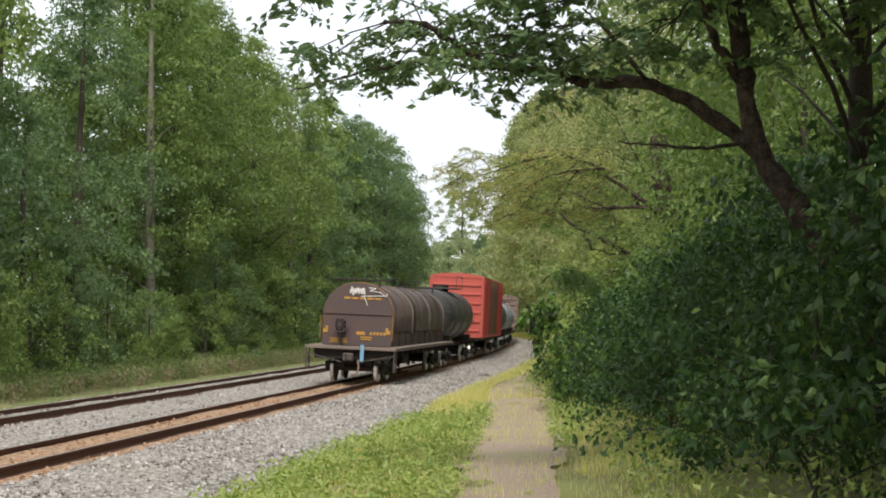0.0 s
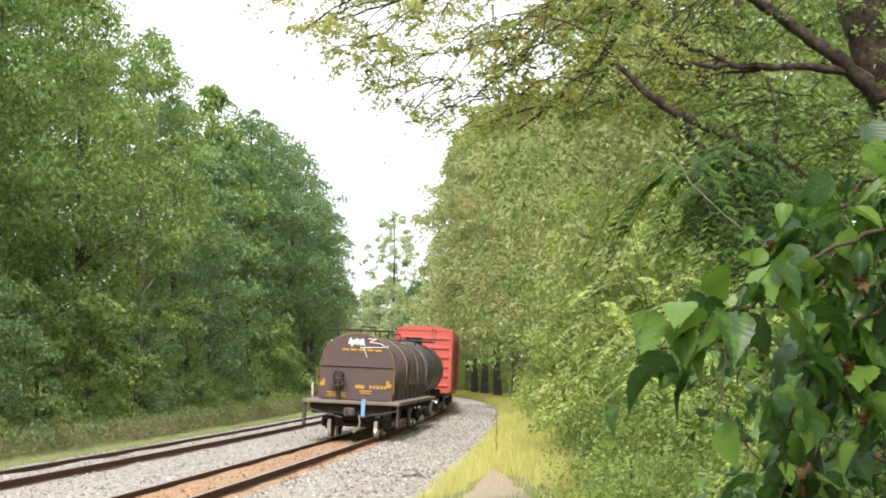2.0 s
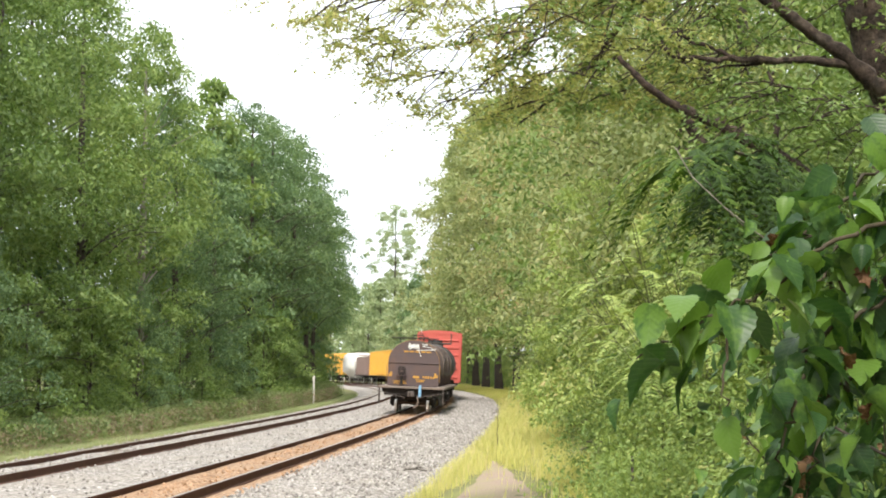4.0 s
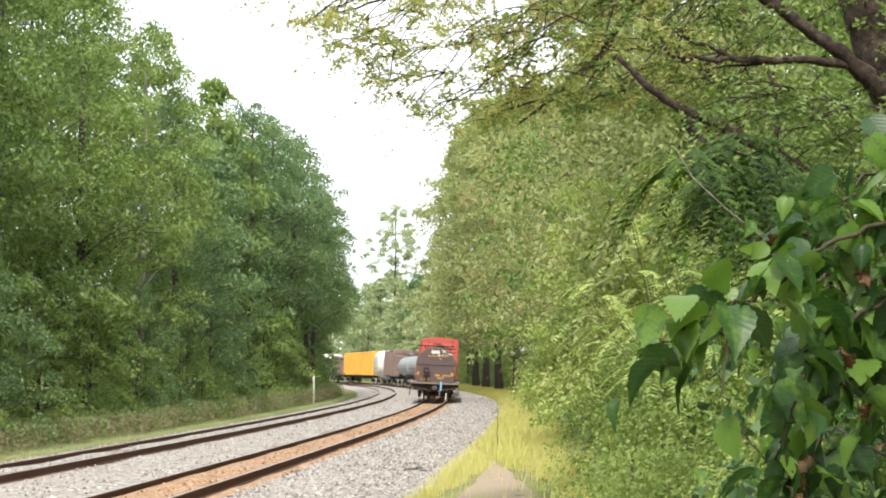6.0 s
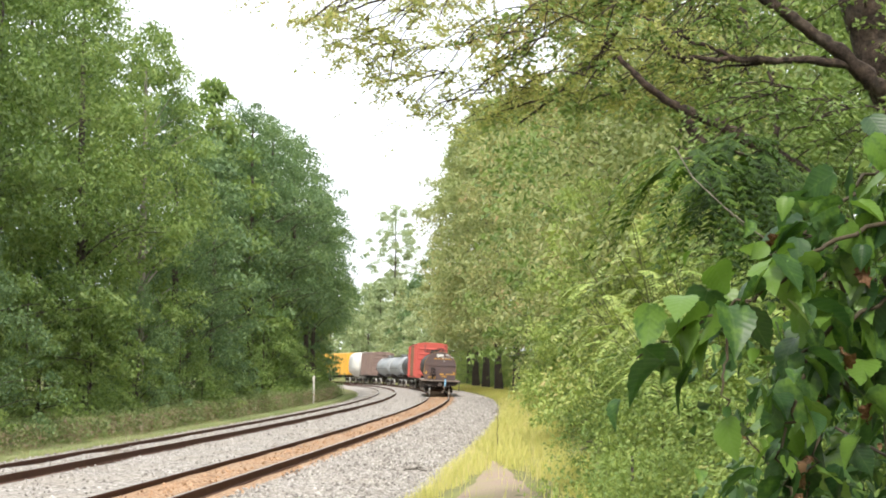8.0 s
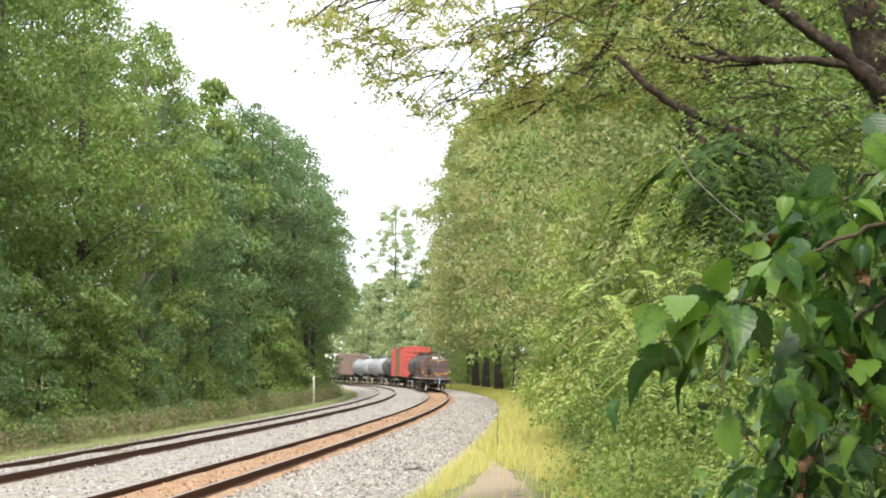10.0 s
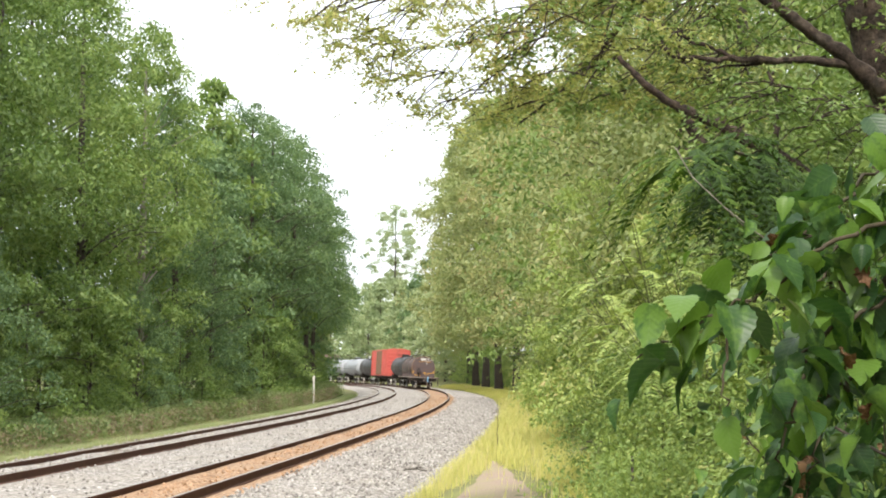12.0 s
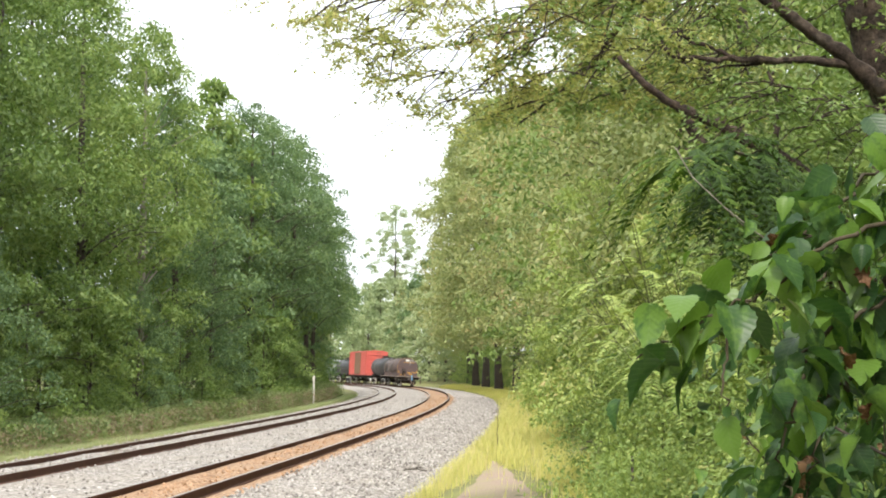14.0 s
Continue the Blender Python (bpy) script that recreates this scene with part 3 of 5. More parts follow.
# ---- the plants of the place, one of each kind first ----
left_a = make_tree("broadleaf_tree", 11, 17.5, 4.3, 1.6, "edge", LEAF_MAPLE, 210, 70, 0.205, trunk=0.22, label="tall green maple with a dense full crown at the wood's edge")
left_b = make_tree("broadleaf_tree", 12, 16.0, 3.7, 1.2, "edge", LEAF_DARK, 200, 66, 0.2, trunk=0.20, label="tall dark green broadleaf tree at the wood's edge")
left_c = make_tree("broadleaf_tree", 13, 18.5, 4.0, 4.0, "oval", LEAF_MAPLE, 190, 66, 0.215, BARK_PALE, 0.24, label="tall slender green tree with bare grey lower trunk")
left_g = make_tree("broadleaf_tree", 19, 18.5, 4.1, 6.2, "oval", LEAF_DARK, 190, 54, 0.25, trunk=0.22, label="tall dark blue-green tree high over the curve")
left_d = make_tree("broadleaf_tree", 14, 10.0, 3.0, 0.5, "edge", LEAF_DARK, 110, 66, 0.19, trunk=0.13, label="young dark green tree leafy down to the ground")
left_e = make_tree("shrub", 15, 4.6, 2.2, 0.15, "bush", LEAF_MAPLE, 65, 58, 0.165, trunk=0.05, label="dense green shrub at the foot of the wood", category="shrub")
left_f = make_tree("shrub", 16, 3.2, 1.8, 0.1, "bush", LEAF_MAPLE, 60, 65, 0.13, trunk=0.04, label="mid-green leafy shrub beside the line", category="shrub")
back_a = make_tree("broadleaf_tree", 17, 19.0, 4.8, 2.0, "edge", LEAF_MAPLE, 100, 34, 0.47, trunk=0.24, label="tall green tree standing deeper in the wood")
back_b = make_tree("broadleaf_tree", 18, 17.5, 4.6, 2.0, "edge", LEAF_DARK, 100, 34, 0.46, trunk=0.24, label="tall dark green tree standing deeper in the wood")
right_a = make_tree("broadleaf_tree", 21, 17.0, 5.2, 1.6, "oval", LEAF_OLIVE, 260, 70, 0.20, trunk=0.22, label="large olive-green tree over the verge, leaves turning yellow")
right_b = make_tree("broadleaf_tree", 22, 14.5, 4.6, 1.2, "oval", LEAF_MAPLE, 220, 46, 0.225, trunk=0.18, label="large green broadleaf tree crowding the verge")
right_c = make_tree("small_tree", 23, 6.5, 2.2, 0.3, "bush", LEAF_LIGHT, 110, 80, 0.12, trunk=0.07, label="bright yellow-green small tree in the light", category="tree")
right_d = make_tree("shrub", 24, 2.4, 1.4, 0.05, "bush", LEAF_BUSH, 95, 78, 0.062, trunk=0.03, label="bright green leafy shrub beside the path", category="shrub", plain=False)
right_s = make_tree("shrub", 26, 3.4, 1.9, 0.1, "bush", LEAF_SHADED, 70, 60, 0.125, trunk=0.04, label="broad-leaved shrub beside the path, shade put into its dark leaves", category="shrub", plain=False)
right_e = make_tree("shrub", 25, 3.6, 1.8, 0.1, "bush", LEAF_MAPLE, 70, 62, 0.125, trunk=0.04, label="green leafy shrub at the wood's edge", category="shrub", plain=False)
far_a = make_tree("broadleaf_tree", 31, 17.0, 5.6, 0.6, "edge", LEAF_HAZED, 150, 34, 0.58, trunk=0.22, label="yellow-green tree in the distance, leaves paled for haze")
far_b = make_tree("broadleaf_tree", 32, 15.5, 5.4, 0.6, "edge", LEAF_HAZED, 150, 34, 0.58, trunk=0.22, label="tree in the distance, leaves paled to grey-green for haze")
right_t = make_tree("broadleaf_tree", 34, 25.0, 6.0, 4.2, "oval", LEAF_OLIVE, 270, 50, 0.36, trunk=0.3, label="very tall olive-green tree on the outside of the bend")
far_c = make_tree("broadleaf_tree", 33, 22.0, 3.4, 11.0, "oval", LEAF_HAZED, 90, 84, 0.27, trunk=0.2, label="tall open-crowned tree standing above the far wood")
frond_light = make_frond_shrub("sumac", 42, 260, 0.95, 0.19, 5.0, LEAF_LIGHT, "yellow-green shrub with feathered leaves in layered sprays", 0.35, 0.12)
# added tree, crown kept above the view, to shade the right-hand growth
shade_tree = make_tree("broadleaf_tree", 35, 13.0, 4.8, 5.2, "oval", LEAF_MAPLE, 210, 60, 0.22, trunk=0.2, label="high-crowned green tree added mostly out of view for shade")
BASES = {}
rng = random.Random(4)


def first(base, x, y, turn=0.0, size=1.0):
    """The built plant itself takes the first place of its kind, copies take the others."""
    if base not in BASES:
        BASES[base] = True
        return place(base, x, y, turn, size)
    return stand(base, x, y, turn, size)


def by_line(base, s, u, turn=None, size=1.0):
    p = on_line(s * STATION, u)
    return first(base, p.x, p.y, rng.uniform(0, 6.28) if turn is None else turn, size)


# left wood
LEFT_TREES = (left_a, left_c, left_b, left_a, left_b, left_c, left_a, left_d)
s, i = -8.0, 0
while s < 200:
    base = LEFT_TREES[(i * 3) % 8] if s < 58 else (back_a, left_c, back_b)[i % 3] if s < 90 else (back_a, back_b, back_b)[i % 3]
    by_line(base, s, (13.0 if s < 62 else 14.6) + rng.uniform(-0.9, 0.9), None, rng.uniform(0.95, 1.06) * (1.12 if 16 < s < 47 else 1.0 if s < 54 else 0.93 if s < 63 else 1.05 if s < 90 else 0.9))
    s += 5.0 * rng.uniform(0.8, 1.2)
    i += 1
for s, u, size in ((67, 12.0, 1.08), (72, 11.6, 1.1), (78, 11.0, 1.08), (84, 10.8, 1.0), (91, 11.0, 0.95), (98, 11.3, 0.92), (106, 11.6, 0.9)):
    by_line(left_g, s, u, None, size)
for u0, step, hi in ((18.0, 5.5, 85), (25.0, 8.0, 50)):
    s = -6.0
    while s < hi:
        by_line((back_a, back_b)[i % 2], s, u0 + rng.uniform(-0.9, 0.9), None, rng.uniform(0.9, 1.1))
        s += step * rng.uniform(0.8, 1.2)
        i += 1
s, i = -4.0, 0
while s < 130:
    by_line((left_e, left_f, left_e, left_d, left_f)[i % 5], s, (10.6 if s < 62 else 11.9) + rng.uniform(-0.7, 0.8), None, rng.uniform(0.65, 1.05) * (0.75 if i % 5 == 3 else 1))
    s += rng.uniform(2.0, 3.1) * (1.0 if s < 60 else 1.5)
    i += 1

for s, u, size in ((31, 16.0, 1.2), (37, 15.6, 1.16), (43, 16.0, 1.12), (49, 15.8, 1.05)):
    by_line(left_a, s, u, None, size)
for s, size in ((65, 1.3), (69, 1.2), (73, 0.85), (77, 0.55), (83, 0.35), (88, 0.3)):
    by_line(left_e, s, 10.8, None, size)
for k in range(15):
    by_line(left_e, -6 + 4.3 * k, 14.8 + rng.uniform(-1.2, 1.2), None, rng.uniform(1.2, 1.6))

# right wood: big trees over the verge, smaller ones and shrubs below them
for u0, step, lo, hi in ((-10.6, 5.6, 22, 80), (-16.0, 7.0, 12, 80)):
    s, i = lo, 0
    while s < hi:
        base = (right_a, right_b, right_a)[i % 3] if s < 62 and u0 > -12 else right_b if s < 40 else back_a
        by_line(base, s, u0 + rng.uniform(-0.6, 0.8) + (1.2 if s > 48 and u0 > -12 else 0), None, rng.uniform(0.95, 1.15))
        s += step * rng.uniform(0.8, 1.2)
        i += 1
# tall trees round the outside of the bend, and the far wood behind them
for s, u, size in ((70, -9.6, 0.82), (77, -9.2, 0.92), (85, -8.2, 1.02), (93, -7.3, 1.1), (101, -6.7, 1.16), (109, -6.5, 1.2), (117, -6.8, 1.2), (126, -8.0, 1.1), (134, -9.8, 0.9), (104, -16.0, 1.1), (120, -16.0, 1.05)):
    by_line(right_t, s, u, None, size)
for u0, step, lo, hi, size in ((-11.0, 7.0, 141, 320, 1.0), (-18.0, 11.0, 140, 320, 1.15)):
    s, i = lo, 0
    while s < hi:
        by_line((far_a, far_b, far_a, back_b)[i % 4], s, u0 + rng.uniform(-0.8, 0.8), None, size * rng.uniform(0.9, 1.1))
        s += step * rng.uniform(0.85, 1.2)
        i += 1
s, i = 26.0, 0
while s < 132:
    by_line((right_e, right_c, right_e, right_d, right_e)[i % 5], s, -8.3 + rng.uniform(-0.7, 0.5), None, rng.uniform(0.7, 1.05))
    s += rng.uniform(2.2, 3.4)
    i += 1
# beside the path; high-crowned trees mostly out of view are added for shade
for x, y, base, size in ((1.55, 11.3, right_d, 0.58), (2.2, 10.0, right_d, 0.66), (2.9, 9.0, right_d, 0.74), (2.15, 13.5, right_d, 0.66), (2.7, 12.2, right_d, 0.8), (3.5, 8.4, right_d, 0.9), (2.2, 7.6, right_d, 0.76), (3.6, 12.2, right_d, 0.9), (3.1, 16.2, right_d, 1.0), (3.4, 20.9, right_d, 1.0), (3.9, 25.0, right_d, 1.1), (4.5, 29.0, right_e, 0.8), (4.4, 17.6, right_e, 1.0),
                         (4.9, 23.0, right_c, 0.85), (5.6, 29.7, right_c, 1.0), (5.6, 14.5, right_e, 1.1), (6.6, 18.9, right_b, 0.62), (7.2, 10.8, right_b, 0.6), (9.0, 25.7, right_b, 0.8),
                         # right_s shrubs: their dark leaf colour paints shade beside the path and behind the vine
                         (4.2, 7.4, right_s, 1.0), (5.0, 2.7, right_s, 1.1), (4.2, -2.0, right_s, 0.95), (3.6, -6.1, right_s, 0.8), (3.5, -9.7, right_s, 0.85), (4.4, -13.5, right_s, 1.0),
                         (2.5, 5.4, right_s, 0.6), (3.0, 5.6, right_s, 0.78), (3.1, 6.5, right_s, 0.8), (5.4, -20.5, shade_tree, 0.95), (6.5, -19.0, shade_tree, 1.0), (6.8, -26.0, shade_tree, 1.0), (6.5, 6.1, right_b, 0.7), (3.1, 0.7, right_s, 0.7), (3.0, -3.8, right_s, 0.7), (5.6, -8.8, right_s, 1.3), (5.4, -3.4, right_s, 1.3), (5.8, -14.9, right_s, 1.3), (3.3, -12.8, right_s, 0.75), (6.5, 2.0, right_s, 1.4),
                         (11.0, 2.7, right_b, 0.9), (11.5, -10.8, right_b, 0.9),
                         # right_b trees beside and behind the starting view are also added, unseen, for shade
                         (7.2, -23.0, right_b, 1.05), (7.6, -32.4, right_b, 1.1), (11.0, -25.7, right_b, 1.0), (4.6, -9.5, shade_tree, 0.95), (5.0, -14.9, shade_tree, 1.0), (4.8, -23.0, shade_tree, 1.0), (5.4, -31.1, shade_tree, 1.05), (8.5, -16.2, shade_tree, 1.1), (7.0, 4.7, right_b, 0.85), (2.4, -39.2, right_b, 1.0), (-2.6, -44.6, right_b, 1.0)):
    first(base, x, y, rng.uniform(0, 6.28), size)
first(frond_light, 3.6, 17.8, 0.4, 0.9)
first(frond_light, 3.9, 23.6, 2.0, 1.0)
first(frond_light, 4.6, 29.0, 4.0, 1.05)
first(frond_light, 2.9, 13.2, 5.0, 0.62)
first(right_c, 4.8, 28.4, 1.0, 0.95)
first(right_c, 4.2, 34.4, 3.0, 1.05)
first(frond_light, 3.9, 23.0, 1.0, 0.95)
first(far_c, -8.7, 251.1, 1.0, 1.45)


# ---- grown limbs over the path ----
def limb(points, r0, r1, sides=7):
    pts = np.array(points, dtype=float)
    t = np.linspace(0, 1, len(pts))
    m = 6 * len(pts)
    tt = np.linspace(0, 1, m)
    fine = np.stack([np.interp(tt, t, pts[:, j]) for j in range(3)], 1)
    for _ in range(2):
        fine[1:-1] = 0.25 * fine[:-2] + 0.5 * fine[1:-1] + 0.25 * fine[2:]
    rg = np.random.default_rng(len(points))
    r = (r0 + (r1 - r0) * tt) * (1 + rg.normal(0, 0.09, m))
    return tube(fine + rg.normal(0, 0.012, fine.shape), r, sides)


def overhanging_tree(label, trunk, trunk_r, limbs, sprays, leaf, mat, seed, bark):
    """A leaning tree: its trunk, each limb, and hanging sprays of leaves."""
    rg = np.random.default_rng(seed)
    thing = tagged(new("overhanging_tree"), label, "tree")
    v, f = limb(trunk, trunk_r[0], trunk_r[1], 11)
    o = new("trunk", mesh_from("trunk", v, f, [bark], True))
    o.parent = thing
    for pts, r0, r1 in limbs:
        v, f = limb(pts, r0, r1)
        o = new("limb", mesh_from("limb", v, f, [bark], True))
        o.parent = thing
    # hanging sprays: four drooping twigs from each point, with leaves along both sides
    cen, spread, per = sprays(rg)
    m = len(cen)
    turn = rg.uniform(0, 2 * np.pi, (m, 4))
    reach = spread[:, None] * rg.uniform(0.9, 2.0, (m, 4))
    sag = rg.uniform(0.25, 0.85, (m, 4))

    def along(i, j, t):
        r = reach[i, j] * t
        return cen[i] + np.stack([np.cos(turn[i, j]) * r, np.sin(turn[i, j]) * r, 0.12 * r - sag[i, j] * reach[i, j] * t ** 2], -1)
    own, twig = np.repeat(np.arange(m), per), rg.integers(0, 4, m * per)
    t = rg.uniform(0.08, 1.0, m * per)
    pts = along(own, twig, t) + rg.normal(0, 0.035, (m * per, 3))
    side = rg.choice([-1.0, 1.0], m * per)
    way = np.stack([np.cos(turn[own, twig]) * 0.6 - np.sin(turn[own, twig]) * side, np.sin(turn[own, twig]) * 0.6 + np.cos(turn[own, twig]) * side, np.full(m * per, -0.55)], 1) + rg.normal(0, 0.3, (m * per, 3))
    v, f = leaves(rg, pts, way, leaf, 0.46)
    o = new("crown", mesh_from("crown", v, f, [mat]))
    o.parent = thing
    twigs = [tube(along(np.full(4, i), np.full(4, j), np.linspace(0, 1, 4)), [0.006, 0.004, 0.003, 0.002], 3) for i in range(m) for j in range(0, 4, 2)]
    for i in range(m):
        j = np.argmin(np.linalg.norm(cen - cen[i] - [0.4, 0, 0.25], axis=1) + 9 * (np.arange(m) == i))
        twigs.append(tube(np.array([cen[i], (cen[i] + cen[j]) / 2 + [0, 0, 0.05], cen[j]]), [0.006, 0.008, 0.011], 4))
    v, f = join(twigs)
    o = tagged(new("twig", mesh_from("twig", v, f, [bark])), kind="stuff")
    o.parent = thing
    return thing


def sprays_front(rg):
    n = 310
    x = -1.95 + 5.6 * rg.uniform(0, 1, n) ** 0.72
    low = np.maximum(6.25 - 0.62 * (x + 1.95) - 0.3 * np.clip((x + 0.9) / 0.6, 0, 1), 4.85 + 0.25 * np.clip(x - 0.2, 0, 1))
    z = low + (0.1 + 2.2 * rg.uniform(0, 1, n) ** 1.3) * np.clip((x + 2.4) / 1.6, 0.25, 1)
    y = 16.6 + rg.normal(0, 0.7, n)
    return np.stack([x, y, z], 1), rg.uniform(0.2, 0.42, n), 88


overhanging_tree("leaning dark-limbed tree with small yellowing leaves over the path",
    [(7.3, 15.7, 0.0), (6.75, 15.8, 2.2), (5.95, 16.0, 4.2), (5.3, 16.2, 5.5), (5.05, 16.2, 6.4), (5.0, 16.2, 7.8)], (0.38, 0.26),
    [([(5.5, 16.0, 5.0), (5.0, 15.8, 5.35), (4.55, 15.7, 5.72), (4.0, 15.6, 6.08), (3.3, 15.5, 6.5)], 0.13, 0.05),
     ([(4.85, 15.8, 5.50), (4.3, 15.6, 5.54), (3.85, 15.5, 5.53), (3.2, 15.4, 5.52), (2.65, 15.3, 5.50), (2.42, 15.3, 5.66)], 0.055, 0.02),
     ([(3.3, 15.39, 5.52), (2.7, 15.39, 5.78), (2.3, 15.52, 6.05)], 0.03, 0.012),
     ([(4.45, 15.79, 5.62), (3.6, 15.53, 5.48), (2.9, 15.39, 5.40)], 0.028, 0.01),
     ([(3.3, 15.53, 6.7), (2.5, 16.20, 6.75), (2.1, 16.47, 6.1), (1.8, 16.61, 5.7), (1.4, 16.61, 5.35), (0.9, 16.61, 4.95)], 0.05, 0.012),
     ([(2.5, 16.20, 6.75), (1.6, 16.47, 6.6), (1.05, 16.61, 6.18), (0.55, 16.74, 6.1), (0.0, 16.74, 5.95)], 0.03, 0.01),
     ([(3.3, 15.53, 6.7), (2.0, 16.47, 7.3), (0.6, 16.61, 7.0), (-0.6, 16.74, 6.6), (-1.7, 16.74, 6.3)], 0.045, 0.008)],
    sprays_front, 0.064, LEAF_SPRAY, 51, BARK_ROUGH)
overhanging_tree("leaning grey-brown tree forked among leaves",
    [(5.6, 14.85, 0.0), (4.75, 14.72, 2.6), (4.2, 14.72, 3.75), (3.9, 14.72, 4.1), (3.54, 14.58, 4.3)], (0.13, 0.08),
    [([(3.54, 14.58, 4.3), (3.05, 14.58, 4.57), (2.57, 14.58, 4.77), (2.16, 14.45, 5.01), (1.86, 14.45, 5.31)], 0.075, 0.03),
     ([(2.85, 14.58, 4.2), (2.8, 14.58, 4.38), (2.6, 14.58, 4.68)], 0.06, 0.06),
     ([(3.9, 14.72, 4.1), (3.4, 14.45, 4.05), (2.95, 14.45, 4.22), (2.55, 14.31, 4.3)], 0.03, 0.01),
     ([(3.54, 14.58, 4.3), (3.62, 14.58, 4.75), (3.5, 14.58, 5.2)], 0.04, 0.015)],
    lambda rg: (np.concatenate([np.stack([rg.uniform(0.6, 5.5, 90), rg.normal(15.8, 0.4, 90), rg.uniform(4.9, 7.0, 90)], 1), np.stack([rg.uniform(2.6, 5.0, 90), rg.normal(13.9, 0.3, 90), rg.uniform(2.9, 4.9, 90)], 1)]), rg.uniform(0.25, 0.45, 180), 55), 0.085, LEAF_MAPLE, 52, BARK_ROUGH)
overhanging_tree("dark leaning tree with a low limb reaching over the path",
    [(5.0, -11.07, -0.1), (4.6, -11.07, 1.4), (3.8, -10.94, 3.0), (3.15, -10.80, 4.0), (2.95, -10.80, 5.2), (2.8, -10.80, 7.0)], (0.17, 0.09),
    [([(3.15, -10.80, 4.0), (2.5, -10.67, 4.55), (1.9, -10.67, 4.85), (1.3, -10.53, 4.85), (0.75, -10.53, 5.0), (0.1, -10.53, 5.05)], 0.09, 0.045),
     ([(0.1, -10.53, 5.05), (-0.6, -10.53, 5.55), (-1.1, -10.53, 5.6)], 0.045, 0.02),
     ([(0.1, -10.53, 5.05), (-0.9, -10.40, 5.15), (-1.6, -10.40, 4.95), (-2.2, -10.40, 4.8)], 0.03, 0.008),
     ([(3.1, -10.80, 4.1), (2.4, -10.80, 4.05), (1.6, -10.80, 4.15)], 0.03, 0.01),
     ([(3.0, -10.80, 4.7), (2.6, -10.94, 5.4), (2.4, -10.94, 6.4)], 0.07, 0.04),
     ([(1.9, -10.67, 4.85), (1.5, -10.67, 5.4), (1.2, -10.67, 5.7)], 0.035, 0.012)],
    lambda rg: (np.stack([np.concatenate([rg.uniform(-2.2, 0.8, 60), rg.uniform(0.3, 5.0, 120)]), rg.normal(-10.7, 0.6, 180), np.concatenate([rg.uniform(4.75, 6.2, 60), rg.uniform(5.0, 7.2, 120)])], 1), rg.uniform(0.2, 0.45, 180), 60), 0.125, LEAF_DARK, 53, BARK_ROUGH)


# a feathered branch hanging over the path's edge
def feathered_branch(seed, dx, dy, dz, count):
    rg = np.random.default_rng(seed)
    thing = tagged(new("sumac"), "dark green feathered leaves hanging from an arching stem", "shrub")
    stem = np.array([(3.0, 10.26, 0.0), (2.9, 9.99, 1.5), (2.6, 9.59, 2.7), (2.2, 9.18, 3.25), (1.75, 8.78, 3.42), (1.35, 8.64, 3.28)]) + [dx, dy, dz]
    v, f = limb(stem, 0.03, 0.006)
    o = new("stem", mesh_from("stem", v, f, [STEM], True))
    o.parent = thing
    v, f = tube(np.array([dx, dy, dz]) + [(1.28, 8.1, 3.3), (1.38, 8.1, 3.12), (1.58, 8.1, 2.93), (1.87, 8.1, 2.70)], [0.004, 0.004, 0.003, 0.003], 6)
    o = new("bare_twig", mesh_from("bare_twig", v, f, [BARK_PALE], True))
    o.parent = thing
    for k in range(count):
        q = rg.uniform(2.2, 5.0)
        i = int(q)
        base = stem[i] + (stem[min(i + 1, 5)] - stem[i]) * (q - i)
        base = base + rg.normal(0, 0.05, 3)
        a = rg.uniform(2.6, 6.0) if k % 4 else rg.uniform(0, 6.28)
        L = rg.uniform(0.45, 0.82)
        t = np.linspace(0, 1, 8)
        path_ = base + np.column_stack([np.cos(a) * L * t * 0.7, np.sin(a) * L * t * 0.7, L * (rg.uniform(0.1, 0.4) * t - rg.uniform(0.7, 1.25) * t ** 2)])
        m = 19
        tt = np.linspace(0.12, 1.0, m)
        c = np.stack([np.interp(tt, t, path_[:, j]) for j in range(3)], 1)
        side = np.array([-math.sin(a), math.cos(a), 0.0])
        fwd = np.array([math.cos(a), math.sin(a), -0.9])
        pcs = []
        for sgn in (1, -1):
            w = side * sgn + fwd * 0.75 + rg.normal(0, 0.08, (m, 3))
            w /= np.linalg.norm(w, axis=1)[:, None]
            pcs.append(leaves(rg, c + w * 0.036, w, 0.1 * (1.1 - 0.5 * tt.mean()), 0.3, 0.04, np.array([[math.cos(a) * 0.8, math.sin(a) * 0.8, 0.7]])))
        pcs.append(tube(path_, np.linspace(0.004, 0.0015, 8), 4))
        v, f = join(pcs)
        o = new("frond", mesh_from("frond", v, f, [LEAF_FROND]))
        o.parent = thing


feathered_branch(77, 0.1, 0.0, 0.0, 75)
feathered_branch(78, 0.4, 0.6, -0.1, 70)

# ---- the train ----
WHEEL_R = 0.42


